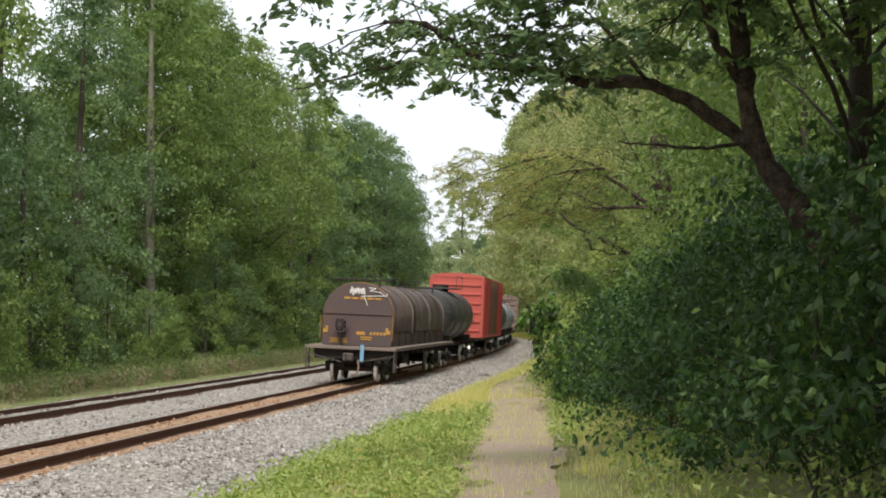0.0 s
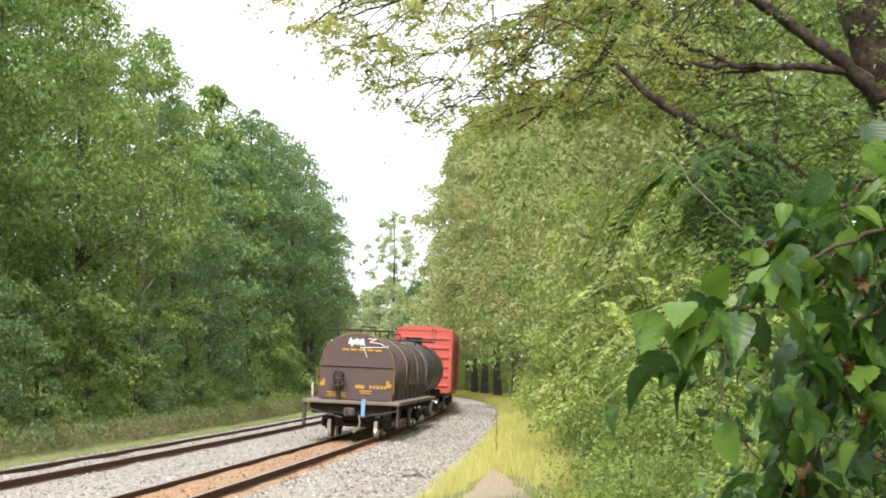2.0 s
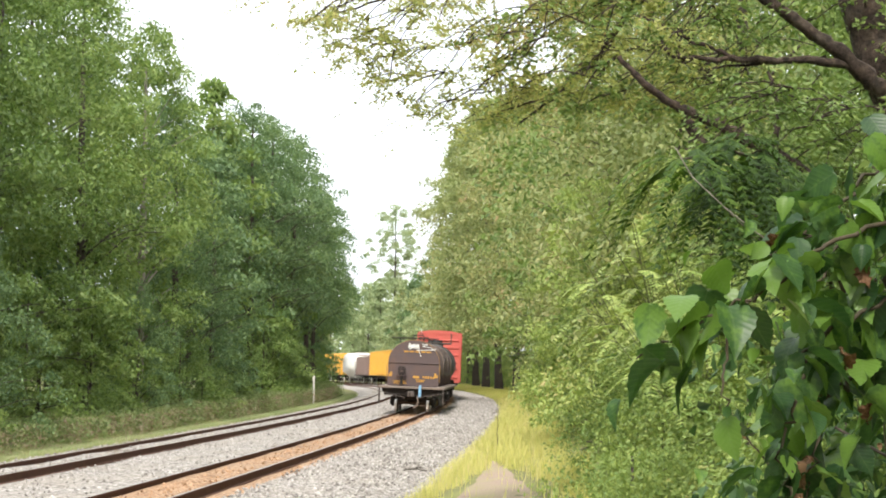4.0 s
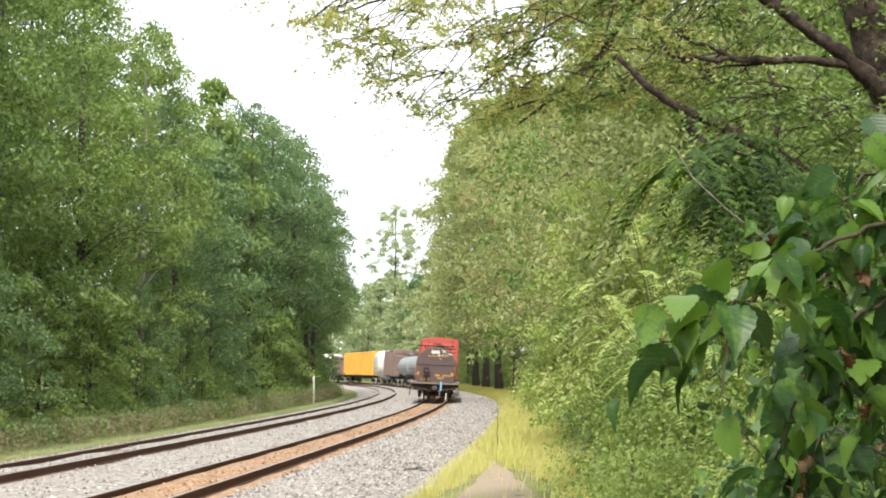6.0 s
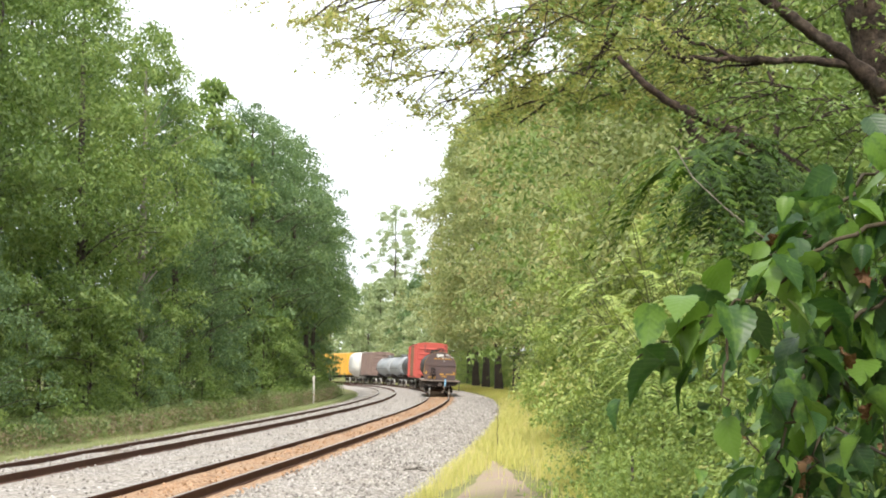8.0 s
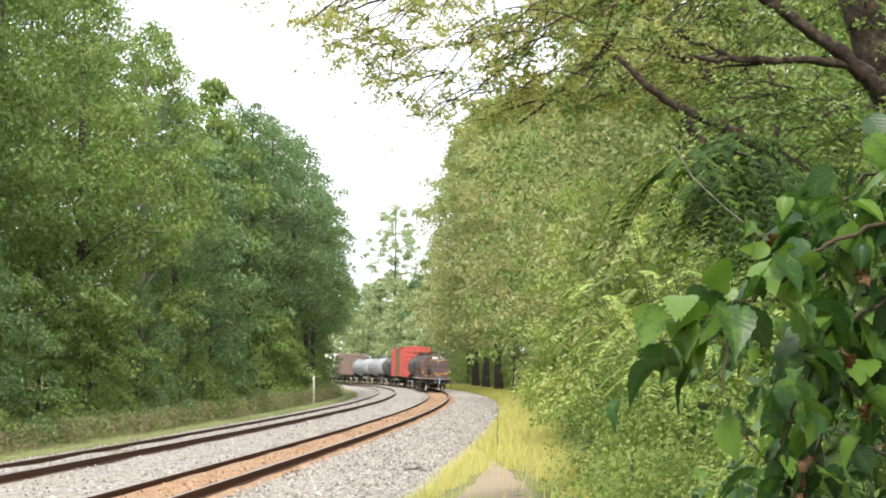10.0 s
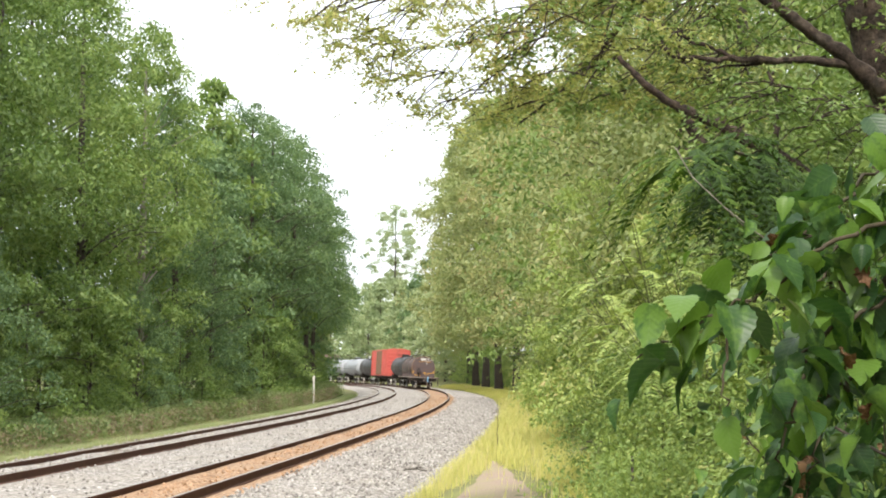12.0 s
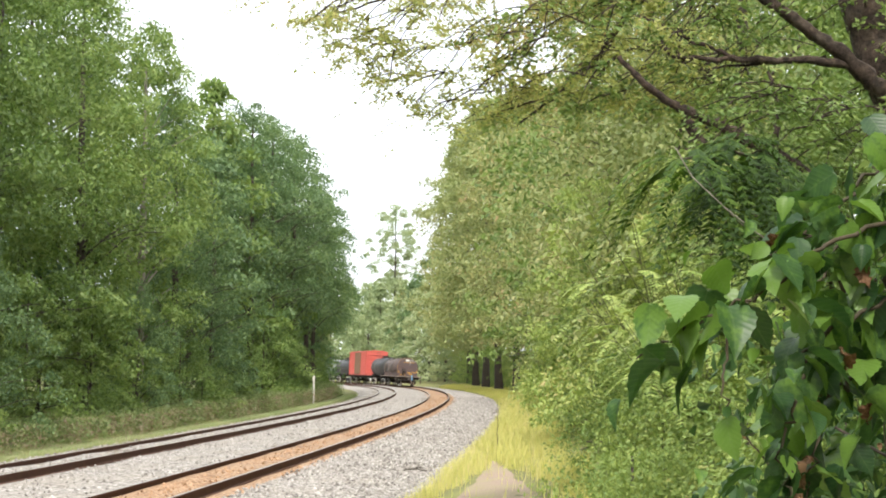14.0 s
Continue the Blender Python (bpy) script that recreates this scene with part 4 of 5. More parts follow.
def wheelset(parent, y):
    bm = bmesh.new()
    rod(bm, (-0.75, 0, 0), (0.75, 0, 0), 0.08, 10)
    for sx in (-1, 1):
        x = sx * 0.7525
        for (x0, x1, r0, r1, slot) in ((x - sx * 0.075, x - sx * 0.045, 0.44, 0.445, 0), (x - sx * 0.045, x + sx * 0.065, WHEEL_R + 0.003, WHEEL_R - 0.003, 1)):
            rod(bm, (x0, 0, 0), (x1, 0, 0), r0, 28, r1, slot)
        rod(bm, (x + sx * 0.065, 0, 0), (x + sx * 0.10, 0, 0), 0.16, 12)
        rod(bm, (x + sx * 0.10, 0, 0), (x + sx * 0.24, 0, 0), 0.09, 10)
    ob = part("wheelset", bm, [WHEEL_SIDE, WHEEL_TREAD], parent, "steel wheels with bright worn treads on one axle")
    ob.location = (0, y, WHEEL_R)
    return ob


def bogie(car, y, wheels):
    bm = bmesh.new()
    for sx in (-1, 1):
        x = sx * 0.98
        box(bm, (x, 0, 0.62), (0.13, 1.2, 0.16), 0.03)
        for sy in (-1, 1):
            box(bm, (x, sy * 0.88, 0.47), (0.15, 0.34, 0.30), 0.05)
            rod(bm, (x, sy * 0.28, 0.30), (x, sy * 0.72, 0.55), 0.07, 6)
            for cx in (-0.12, 0.0, 0.12):
                rod(bm, (x, cx, 0.32), (x, cx, 0.56), 0.055, 8)
        box(bm, (x, 0, 0.27), (0.14, 0.62, 0.10), 0.02)
    box(bm, (0, 0, 0.58), (2.1, 0.34, 0.22), 0.03)
    for sy in (-1, 1):
        box(bm, (0, sy * 0.47, 0.42), (1.7, 0.08, 0.12), 0.01)
    ob = part("bogie", bm, UNDER, car, "black cast-steel bogie frame")
    ob.location = (0, y, 0)
    for sy in (-0.88, 0.88):
        wheels.append(wheelset(ob, sy))
    return ob


def coupler(car, y, sgn):
    bm = bmesh.new()
    box(bm, (0, y, 0.86), (0.16, 0.7, 0.2), 0.03)
    box(bm, (0.03, y + sgn * 0.42, 0.86), (0.30, 0.22, 0.28), 0.05)
    box(bm, (-0.09, y + sgn * 0.58, 0.86), (0.09, 0.22, 0.27), 0.03)
    return part("coupler", bm, FRAME_STEEL, car, "rusty knuckle coupler")


def bars(parent, name, mat, rects, y, label=""):
    """Small flat painted bars on an end wall that faces -y."""
    for x, z, w, h in rects:
        bm = bmesh.new()
        box(bm, (x, y, z), (w, 0.006, h))
        part(name, bm, mat, parent, label)


def hood_outline(w, z0, z1, spring, n=18):
    """Half-barrel outline, from the right foot over the crown to the left foot, as (x, z)."""
    pts = [(w / 2, z0)]
    for i in range(n + 1):
        a = math.pi * i / n
        pts.append((w / 2 * math.cos(a), spring + (z1 - spring) * math.sin(a)))
    pts.append((-w / 2, z0))
    return pts


def loft(bm, outline, ys, slot=0, cap=True):
    rings = [[bm.verts.new((x, y, z)) for x, z in outline] for y in ys]
    for a, b in zip(rings, rings[1:]):
        for i in range(len(outline)):
            j = (i + 1) % len(outline)
            bm.faces.new((a[i], b[i], b[j], a[j])).material_index = slot
    if cap:
        bm.faces.new(list(reversed(rings[0]))).material_index = slot
        bm.faces.new(rings[-1]).material_index = slot
    bmesh.ops.recalc_face_normals(bm, faces=bm.faces)


WHEELS = {}


def freight_car(name, label, length):
    car = tagged(new(name), label, "freight car", "cars of the freight train")
    WHEELS[car] = []
    for sgn in (-1, 1):
        bogie(car, sgn * (length / 2 - 2.0), WHEELS[car])
        coupler(car, sgn * (length / 2 - 0.15), sgn)
    return car


def handrail(parent, path, r=0.022, mat=None, label=""):
    bm = bmesh.new()
    for a, b in zip(path, path[1:]):
        rod(bm, a, b, r, 6)
    return part("handrail", bm, mat or FRAME_STEEL, parent, label)


def coil_car():
    L = 15.4
    car = freight_car("covered_coil_car", "brown rusty covered coil car with barrel hood and yellow stripes", L)
    e = -L / 2
    # underframe and walkway deck
    bm = bmesh.new()
    box(bm, (0, 0, 0.95), (0.5, L - 0.6, 0.42), 0.02)
    box(bm, (0, e + 0.32, 0.98), (2.6, 0.14, 0.36), 0.02)
    box(bm, (0, -e - 0.32, 0.98), (2.6, 0.14, 0.36), 0.02)
    part("underframe", bm, UNDER, car)
    for y in np.linspace(e + 0.9, -e - 0.9, 12):
        bm = bmesh.new()
        box(bm, (0, float(y), 1.05), (2.9, 0.12, 0.2), 0.01)
        part("cross_bearer", bm, UNDER, car)
    # brake gear under the frame
    for y in (e + 0.75, e + 3.1):
        bm = bmesh.new()
        rod(bm, (-1.0, y, 0.62), (1.0, y, 0.62), 0.05, 8)
        box(bm, (-0.45, y, 0.66), (0.3, 0.22, 0.34), 0.03)
        box(bm, (0.5, y, 0.66), (0.22, 0.2, 0.3), 0.03)
        part("brake_beam", bm, UNDER, car)
    bm = bmesh.new()
    rod(bm, (0.75, e + 5.2, 0.72), (0.75, e + 6.6, 0.72), 0.24, 14)
    part("air_reservoir", bm, UNDER, car)
    bm = bmesh.new()
    box(bm, (0, e + 0.45, 1.22), (3.15, 0.9, 0.06), 0.012)
    box(bm, (0, -e - 0.45, 1.22), (3.15, 0.9, 0.06), 0.012)
    for sx in (-1, 1):
        box(bm, (sx * 1.36, 0, 1.22), (0.43, L - 1.8, 0.09), 0.015)
        box(bm, (sx * 1.55, 0, 1.19), (0.05, L - 0.1, 0.09), 0.01)
    box(bm, (0, e + 0.02, 1.19), (3.15, 0.05, 0.09), 0.01)
    box(bm, (0, -e - 0.02, 1.19), (3.15, 0.05, 0.09), 0.01)
    part("walkway", bm, DECK, car, "worn pale steel walkway round the hood")
    # trough body below the hood
    bm = bmesh.new()
    box(bm, (0, 0, 1.52), (2.3, L - 2.4, 0.56), 0.03)
    for y in np.linspace(e + 1.5, -e - 1.5, 9):
        box(bm, (0, float(y), 1.52), (2.42, 0.1, 0.56), 0.01)
    part("trough", bm, HOOD_RUST, car, "rusty brown trough")
    bm = bmesh.new()
    loft(bm, hood_outline(2.40, 1.80, 3.50, 2.42), [e + 1.1, -e - 1.1])
    hood = part("hood", bm, HOOD, car, "brown barrel-shaped hood with weathered paint", True)
    # end wall proud of the barrel
    bm = bmesh.new()
    loft(bm, hood_outline(2.44, 1.27, 3.53, 2.44), [e + 1.02, e + 1.12])
    part("end_wall", bm, HOOD_RUST, hood, "dull purple-brown end wall")
    bm = bmesh.new()
    loft(bm, hood_outline(2.44, 1.27, 3.53, 2.44), [-e - 1.12, -e - 1.02])
    part("end_wall", bm, HOOD_RUST, hood)
    bm = bmesh.new()
    box(bm, (0, e + 1.0, 2.40), (2.38, 0.06, 0.03), 0.01)
    part("weld_seam", bm, HOOD_RUST, hood)
    for y, mat, w in ((e + 1.14, OCHRE, 0.10), (e + 5.6, DECK, 0.10), (e + 5.75, UNDER, 0.55), (e + 10.1, DECK, 0.10), (-e - 1.2, DECK, 0.12)):
        bm = bmesh.new()
        outer, inner = hood_outline(2.48, 1.72, 3.56, 2.44), hood_outline(2.38, 1.72, 3.47, 2.40)
        rings = [[bm.verts.new((x, yy, z)) for x, z in outer] for yy in (y, y + w)]
        low = [[bm.verts.new((x, yy, z)) for x, z in inner] for yy in (y, y + w)]
        for i in range(len(outer) - 1):
            bm.faces.new((rings[0][i], rings[0][i + 1], rings[1][i + 1], rings[1][i]))
            bm.faces.new((rings[0][i], low[0][i], low[0][i + 1], rings[0][i + 1]))
            bm.faces.new((rings[1][i], rings[1][i + 1], low[1][i + 1], low[1][i]))
        bmesh.ops.recalc_face_normals(bm, faces=bm.faces)
        part("hood_band", bm, mat, hood, "stripe round the hood")
    # roof walkway bars and lifting loops
    bm = bmesh.new()
    box(bm, (0, e + 1.25, 3.64), (2.3, 0.10, 0.06), 0.01)
    for x in (-0.7, 0.7):
        box(bm, (x, e + 1.25, 3.52), (0.06, 0.06, 0.22))
    part("lifting_beam", bm, UNDER, hood, "black cross bar over the hood")
    bm = bmesh.new()
    box(bm, (0, -e - 1.25, 3.64), (2.3, 0.10, 0.06), 0.01)
    for x in (-0.7, 0.7):
        box(bm, (x, -e - 1.25, 3.52), (0.06, 0.06, 0.22))
    part("lifting_beam", bm, UNDER, hood)
    for y in (e + 3.7, e + 7.9, e + 12.2):
        handrail(hood, [(-0.25, y, 3.46), (-0.25, y, 3.85), (0.25, y, 3.85), (0.25, y, 3.46)], 0.025, UNDER)
    for y in np.linspace(e + 2.0, -e - 2.0, 7):
        bm = bmesh.new()
        pts = hood_outline(2.45, 2.0, 3.535, 2.42)
        for a, b in zip(pts, pts[1:]):
            rod(bm, (a[0], float(y), a[1]), (b[0], float(y), b[1]), 0.02, 4)
        part("hood_rib", bm, HOOD, hood)
    # end details
    y = e + 1.0
    bars(hood, "warning_text", YELLOW, [(-0.38 + 0.27 * i, 2.97, 0.22, 0.07) for i in range(5)], y)
    bars(hood, "reporting_mark", YELLOW, [(0.14, 1.72, 0.30, 0.12)] + [(0.50 + 0.12 * i, 1.72, 0.085, 0.11) for i in range(5)], y)
    bars(hood, "data_text", YELLOW, [(0.34, 1.58, 0.42, 0.045), (0.34, 1.50, 0.36, 0.045)] + [(-0.62, 1.50 - 0.06 * i, 0.66 - 0.1 * (i % 2), 0.03) for i in range(3)], y)
    for sx in (-1, 1):
        bars(hood, "corner_patch", YELLOW, [(sx * 1.10, 1.78, 0.16, 0.14), (sx * 1.06, 1.88, 0.10, 0.12)], y, "flaking yellow corner marking")
    bm = bmesh.new()
    rnd = random.Random(2)
    x, pts = -0.28, []
    for i in range(11):
        pts.append((x, y - 0.004, 3.17 + (0.17 if i % 2 else -0.06) + rnd.uniform(-0.04, 0.04)))
        x += 0.05
    for a, b in zip(pts, pts[1:]):
        rod(bm, a, b, 0.034, 4)
    for a, b in (((0.36, 3.36), (0.62, 3.34)), ((0.62, 3.34), (0.40, 3.24)), ((0.40, 3.24), (0.78, 3.20)), ((0.78, 3.20), (0.98, 3.06)), ((0.98, 3.06), (1.02, 3.16)), ((0.2, 3.08), (0.34, 2.72)), ((0.1, 3.04), (0.9, 3.08))):
        rod(bm, (a[0], y - 0.004, a[1]), (b[0], y - 0.004, b[1]), 0.016, 4)
    part("paint_scrawl", bm, WHITE, hood, "white spray-paint scrawl")
    # brake wheel and its housing
    bm = bmesh.new()
    for i in range(20):
        a, b = 2 * math.pi * i / 20, 2 * math.pi * (i + 1) / 20
        rod(bm, (-0.55 + 0.26 * math.cos(a), e + 0.72, 2.0 + 0.26 * math.sin(a)), (-0.55 + 0.26 * math.cos(b), e + 0.72, 2.0 + 0.26 * math.sin(b)), 0.02, 5)
    for i in range(4):
        a = math.pi * i / 4
        rod(bm, (-0.55 - 0.26 * math.cos(a), e + 0.72, 2.0 - 0.26 * math.sin(a)), (-0.55 + 0.26 * math.cos(a), e + 0.72, 2.0 + 0.26 * math.sin(a)), 0.014, 5)
    part("brake_wheel", bm, HOOD_RUST, car, "rusty hand brake wheel")
    bm = bmesh.new()
    box(bm, (-0.55, e + 0.86, 2.0), (0.34, 0.2, 0.42), 0.04)
    box(bm, (-0.55, e + 0.9, 1.55), (0.12, 0.12, 0.62), 0.02)
    part("brake_housing", bm, UNDER, car)
    # steps, grab irons and cut lever
    for sx in (-1, 1):
        handrail(car, [(sx * 1.52, e + 0.06, 1.18), (sx * 1.52, e + 0.06, 0.42), (sx * 1.52, e + 0.46, 0.42), (sx * 1.52, e + 0.46, 1.18)], 0.028, FRAME_STEEL)
        handrail(car, [(sx * 1.52, e + 0.06, 0.72), (sx * 1.52, e + 0.46, 0.72)], 0.025, FRAME_STEEL)
        handrail(car, [(sx * 1.52, e + 0.06, 0.98), (sx * 0.25, e - 0.1, 0.70)], 0.018, FRAME_STEEL)
        handrail(hood, [(sx * 1.27, e + 0.98, 1.5), (sx * 1.27, e + 0.9, 1.5), (sx * 1.27, e + 0.9, 2.3), (sx * 1.27, e + 0.98, 2.3)], 0.018, OCHRE, "faded yellow grab iron")
    bm = bmesh.new()
    box(bm, (0.42, e - 0.03, 1.02), (0.13, 0.05, 0.62), 0.02)
    part("hose_tag", bm, PALE_BLUE, car, "pale blue strap hanging at the coupler")
    bm = bmesh.new()
    pts = [(0.30, e - 0.05, 0.80), (0.36, e - 0.2, 0.52), (0.32, e - 0.28, 0.33), (0.22, e - 0.3, 0.28)]
    for a, b in zip(pts, pts[1:]):
        rod(bm, a, b, 0.03, 6)
    box(bm, (0.20, e - 0.3, 0.27), (0.10, 0.08, 0.12), 0.02)
    part("air_hose", bm, DECK, car, "grey air hose with metal end")
    # settled height of the hooded body
    seen = set()
    for o in car.children_recursive:
        if o.type == "MESH" and o.name.split(".")[0] not in ("bogie", "wheelset", "coupler", "brake_beam") and o.data not in seen:
            seen.add(o.data)
            o.data.transform(Matrix.Diagonal((1.0, 1.0, 0.965, 1.0)))
    return car, L


def tank_car(label, mat, L=14.6, r=1.22):
    car = freight_car("tank_car", label, L)
    e = -L / 2
    for sgn in (-1, 1):
        bm = bmesh.new()
        box(bm, (0, sgn * (L / 2 - 1.3), 0.95), (0.5, 2.4, 0.4), 0.02)
        box(bm, (0, sgn * (L / 2 - 0.35), 1.1), (2.7, 0.6, 0.12), 0.02)
        box(bm, (0, sgn * (L / 2 - 2.0), 1.2), (2.3, 0.5, 0.4), 0.04)
        part("stub_sill", bm, UNDER, car)
    zc = 1.12 + r
    bm = bmesh.new()
    h = L / 2 - 0.75
    lathe_y(bm, [(-h, 0.25), (-h + 0.06, 0.7), (-h + 0.2, 0.97), (-h + 0.42, 1.15), (-h + 0.6, r), (h - 0.6, r), (h - 0.42, 1.15), (h - 0.2, 0.97), (h - 0.06, 0.7), (h, 0.25)], 36)
    tank = part("tank", bm, mat, car, "", True)
    tank.location = (0, 0, zc)
    for yb in (-h * 0.55, 0.0, h * 0.55):
        bm = bmesh.new()
        lathe_y(bm, [(yb - 0.05, r - 0.02), (yb - 0.05, r + 0.025), (yb + 0.05, r + 0.025), (yb + 0.05, r - 0.02)], 36)
        part("tank_band", bm, mat, tank)
    bm = bmesh.new()
    rod(bm, (0, 0, r - 0.1), (0, 0, r + 0.26), 0.40, 18)
    rod(bm, (0, 0, r + 0.26), (0, 0, r + 0.31), 0.43, 18)
    part("manway", bm, mat, tank, "domed manway on the tank's top")
    bm = bmesh.new()
    box(bm, (0, 0, r + 0.12), (1.9, 2.4, 0.05), 0.01)
    part("top_platform", bm, FRAME_STEEL, tank)
    for sx in (-0.95, 0.95):
        handrail(tank, [(sx, -1.2, r + 0.12), (sx, -1.2, r + 0.72), (sx, 1.2, r + 0.72), (sx, 1.2, r + 0.12)], 0.02)
    for sx in (-1, 1):
        handrail(tank, [(sx * 0.3, -h + 0.1, 0.2), (sx * 1.2, -h + 0.3, 0.2)], 0.02)
        handrail(tank, [(sx * (r + 0.08), -h + 0.6, -0.25), (sx * (r + 0.08), h - 0.6, -0.25)], 0.02)
    return car, L


def box_car(label, mat, door, L=16.2, height=4.55, name="boxcar"):
    car = freight_car(name, label, L)
    e = -L / 2 + 0.55
    w = 2.95
    door_w = min(4.6, 0.34 * L)
    bm = bmesh.new()
    box(bm, (0, 0, 0.95), (0.6, L - 0.8, 0.4), 0.02)
    box(bm, (0, 0, 1.1), (2.8, L - 1.2, 0.14), 0.02)
    part("underframe", bm, UNDER, car)
    bm = bmesh.new()
    box(bm, (0, 0, (1.15 + height) / 2 - 0.1), (w, -2 * e, height - 1.15 - 0.2), 0.03)
    body = part("body", bm, mat, car)
    bm = bmesh.new()
    loft(bm, [(w / 2 + 0.03, height - 0.26), (w / 2 + 0.03, height - 0.16), (0.7, height - 0.02), (0, height), (-0.7, height - 0.02), (-w / 2 - 0.03, height - 0.16), (-w / 2 - 0.03, height - 0.26)], [e - 0.03, -e + 0.03])
    part("roof", bm, mat, body)
    for sgn in (-1, 1):
        for i in range(6):
            bm = bmesh.new()
            box(bm, (0, sgn * (-e + 0.03), 1.55 + i * 0.5), (w - 0.3, 0.09, 0.16), 0.035)
            part("end_rib", bm, mat, body)
        for sx in (-1, 1):
            bm = bmesh.new()
            box(bm, (sx * (w / 2 - 0.04), sgn * (-e + 0.02), (1.2 + height) / 2 - 0.1), (0.12, 0.1, height - 1.4), 0.01)
            part("corner_post", bm, mat, body)
            bm = bmesh.new()
            for zz in np.arange(1.3, height - 0.3, 0.45):
                rod(bm, (sx * (w / 2 + 0.05), sgn * (-e - 0.1), float(zz)), (sx * (w / 2 + 0.05), sgn * (-e - 0.6), float(zz)), 0.02, 5)
            for off in (0.1, 0.6):
                rod(bm, (sx * (w / 2 + 0.05), sgn * (-e - off), 1.2), (sx * (w / 2 + 0.05), sgn * (-e - off), height - 0.3), 0.025, 5)
            part("ladder", bm, mat, body)
    for sx in (-1, 1):
        bm = bmesh.new()
        box(bm, (sx * (w / 2 + 0.035), 0.0, (1.25 + height) / 2 - 0.12), (0.08, door_w, height - 1.6), 0.01)
        for i in range(7):
            box(bm, (sx * (w / 2 + 0.08), (-0.42 + 0.14 * i) * door_w, (1.25 + height) / 2 - 0.12), (0.05, 0.08, height - 1.7))
        part("sliding_door", bm, door, body, "ribbed sliding door")
        for y in [v for v in np.arange(e + 0.6, -e - 0.3, 0.9) if abs(v) > door_w / 2 + 0.2]:
            bm = bmesh.new()
            box(bm, (sx * (w / 2 + 0.02), float(y), (1.2 + height) / 2 - 0.1), (0.06, 0.1, height - 1.5), 0.01)
            part("side_post", bm, mat, body)
    return car, L


def hopper_car(label, mat, L=14.0, height=4.5):
    car = freight_car("covered_hopper", label, L)
    e = -L / 2 + 1.0
    bm = bmesh.new()
    box(bm, (0, 0, 0.95), (0.5, L - 0.8, 0.4), 0.02)
    for sgn in (-1, 1):
        box(bm, (0, sgn * (L / 2 - 0.5), 1.12), (2.8, 0.8, 0.12), 0.02)
    part("underframe", bm, UNDER, car)
    bm = bmesh.new()
    out = [(1.45, 1.7), (1.56, 2.4), (1.56, 3.2), (1.40, 4.0), (0.9, height - 0.05), (0, height), (-0.9, height - 0.05), (-1.40, 4.0), (-1.56, 3.2), (-1.56, 2.4), (-1.45, 1.7)]
    loft(bm, out, [e, -e])
    body = part("body", bm, mat, car, "", True)
    for y in np.linspace(e * 0.66, -e * 0.66, 3):
        bm = bmesh.new()
        rod(bm, (0, float(y), 0.55), (0, float(y), 1.75), 0.35, 4, 1.9)
        part("hopper_chute", bm, mat, body)
    bm = bmesh.new()
    box(bm, (0, 0, height + 0.06), (0.7, -2 * e, 0.05), 0.01)
    part("roof_walk", bm, FRAME_STEEL, body)
    for sgn in (-1, 1):
        for sx in (-1, 1):
            handrail(car, [(sx * 1.3, sgn * (L / 2 - 0.4), 1.15), (sx * 1.3, sgn * (-e - 0.05), 3.2)], 0.04, FRAME_STEEL)
    return car, L


TRAIN = [
    coil_car(),
    tank_car("black rail tank car with walkway and dome on top", TANK_BLACK, 12.0),
    box_car("tall bright red boxcar with brown sliding doors", BOX_RED, BOX_DOOR, 15.2, 4.7),
    tank_car("dark grey-black rail tank car", TANK_BLACK, 12.0),
    tank_car("pale grey rail tank car streaked with dirt", TANK_GREY, 12.0),
    tank_car("pale grey ribbed rail tank car", TANK_GREY, 12.0),
    box_car("weathered grey-brown boxcar with ribbed sides", BOX_BROWN, BOX_BROWN, 10.4, 4.45),
    hopper_car("white covered hopper car", BOX_WHITE, 9.6),
    box_car("long yellow boxcar with plain doors", BOX_YELLOW, BOX_YELLOW, 24.2, 4.55),
    box_car("low weathered grey-brown boxcar", BOX_BROWN, BOX_BROWN, 10.4, 3.9),
    hopper_car("white covered hopper car", BOX_WHITE, 10.4),
    box_car("yellow boxcar with plain doors", BOX_YELLOW, BOX_YELLOW, 13.2, 4.55),
    tank_car("pale grey rail tank car streaked with dirt", TANK_GREY, 14.8),
]
# seconds and how far along the line the train's tail stands
TAIL = [(0.0, 20.3), (0.5, 27.6), (1.0, 33.8), (1.5, 39.3), (2.0, 44.5), (2.5, 49.6), (3.0, 54.8), (5.5, 81.3), (6.5, 92.0), (8.0, 107.7), (10.5, 133.3), (12.5, 152.6), (14.0, 166.6)]


def tail_at(t):
    """Smooth through the rows of TAIL."""
    ts, xs = np.array([r[0] for r in TAIL]), np.array([r[1] for r in TAIL])
    m = np.gradient(xs, ts)
    i = int(np.clip(np.searchsorted(ts, t) - 1, 0, len(ts) - 2))
    h = ts[i + 1] - ts[i]
    q = (t - ts[i]) / h
    return float((2 * q ** 3 - 3 * q ** 2 + 1) * xs[i] + (q ** 3 - 2 * q ** 2 + q) * h * m[i] + (-2 * q ** 3 + 3 * q ** 2) * xs[i + 1] + (q ** 3 - q ** 2) * h * m[i + 1])


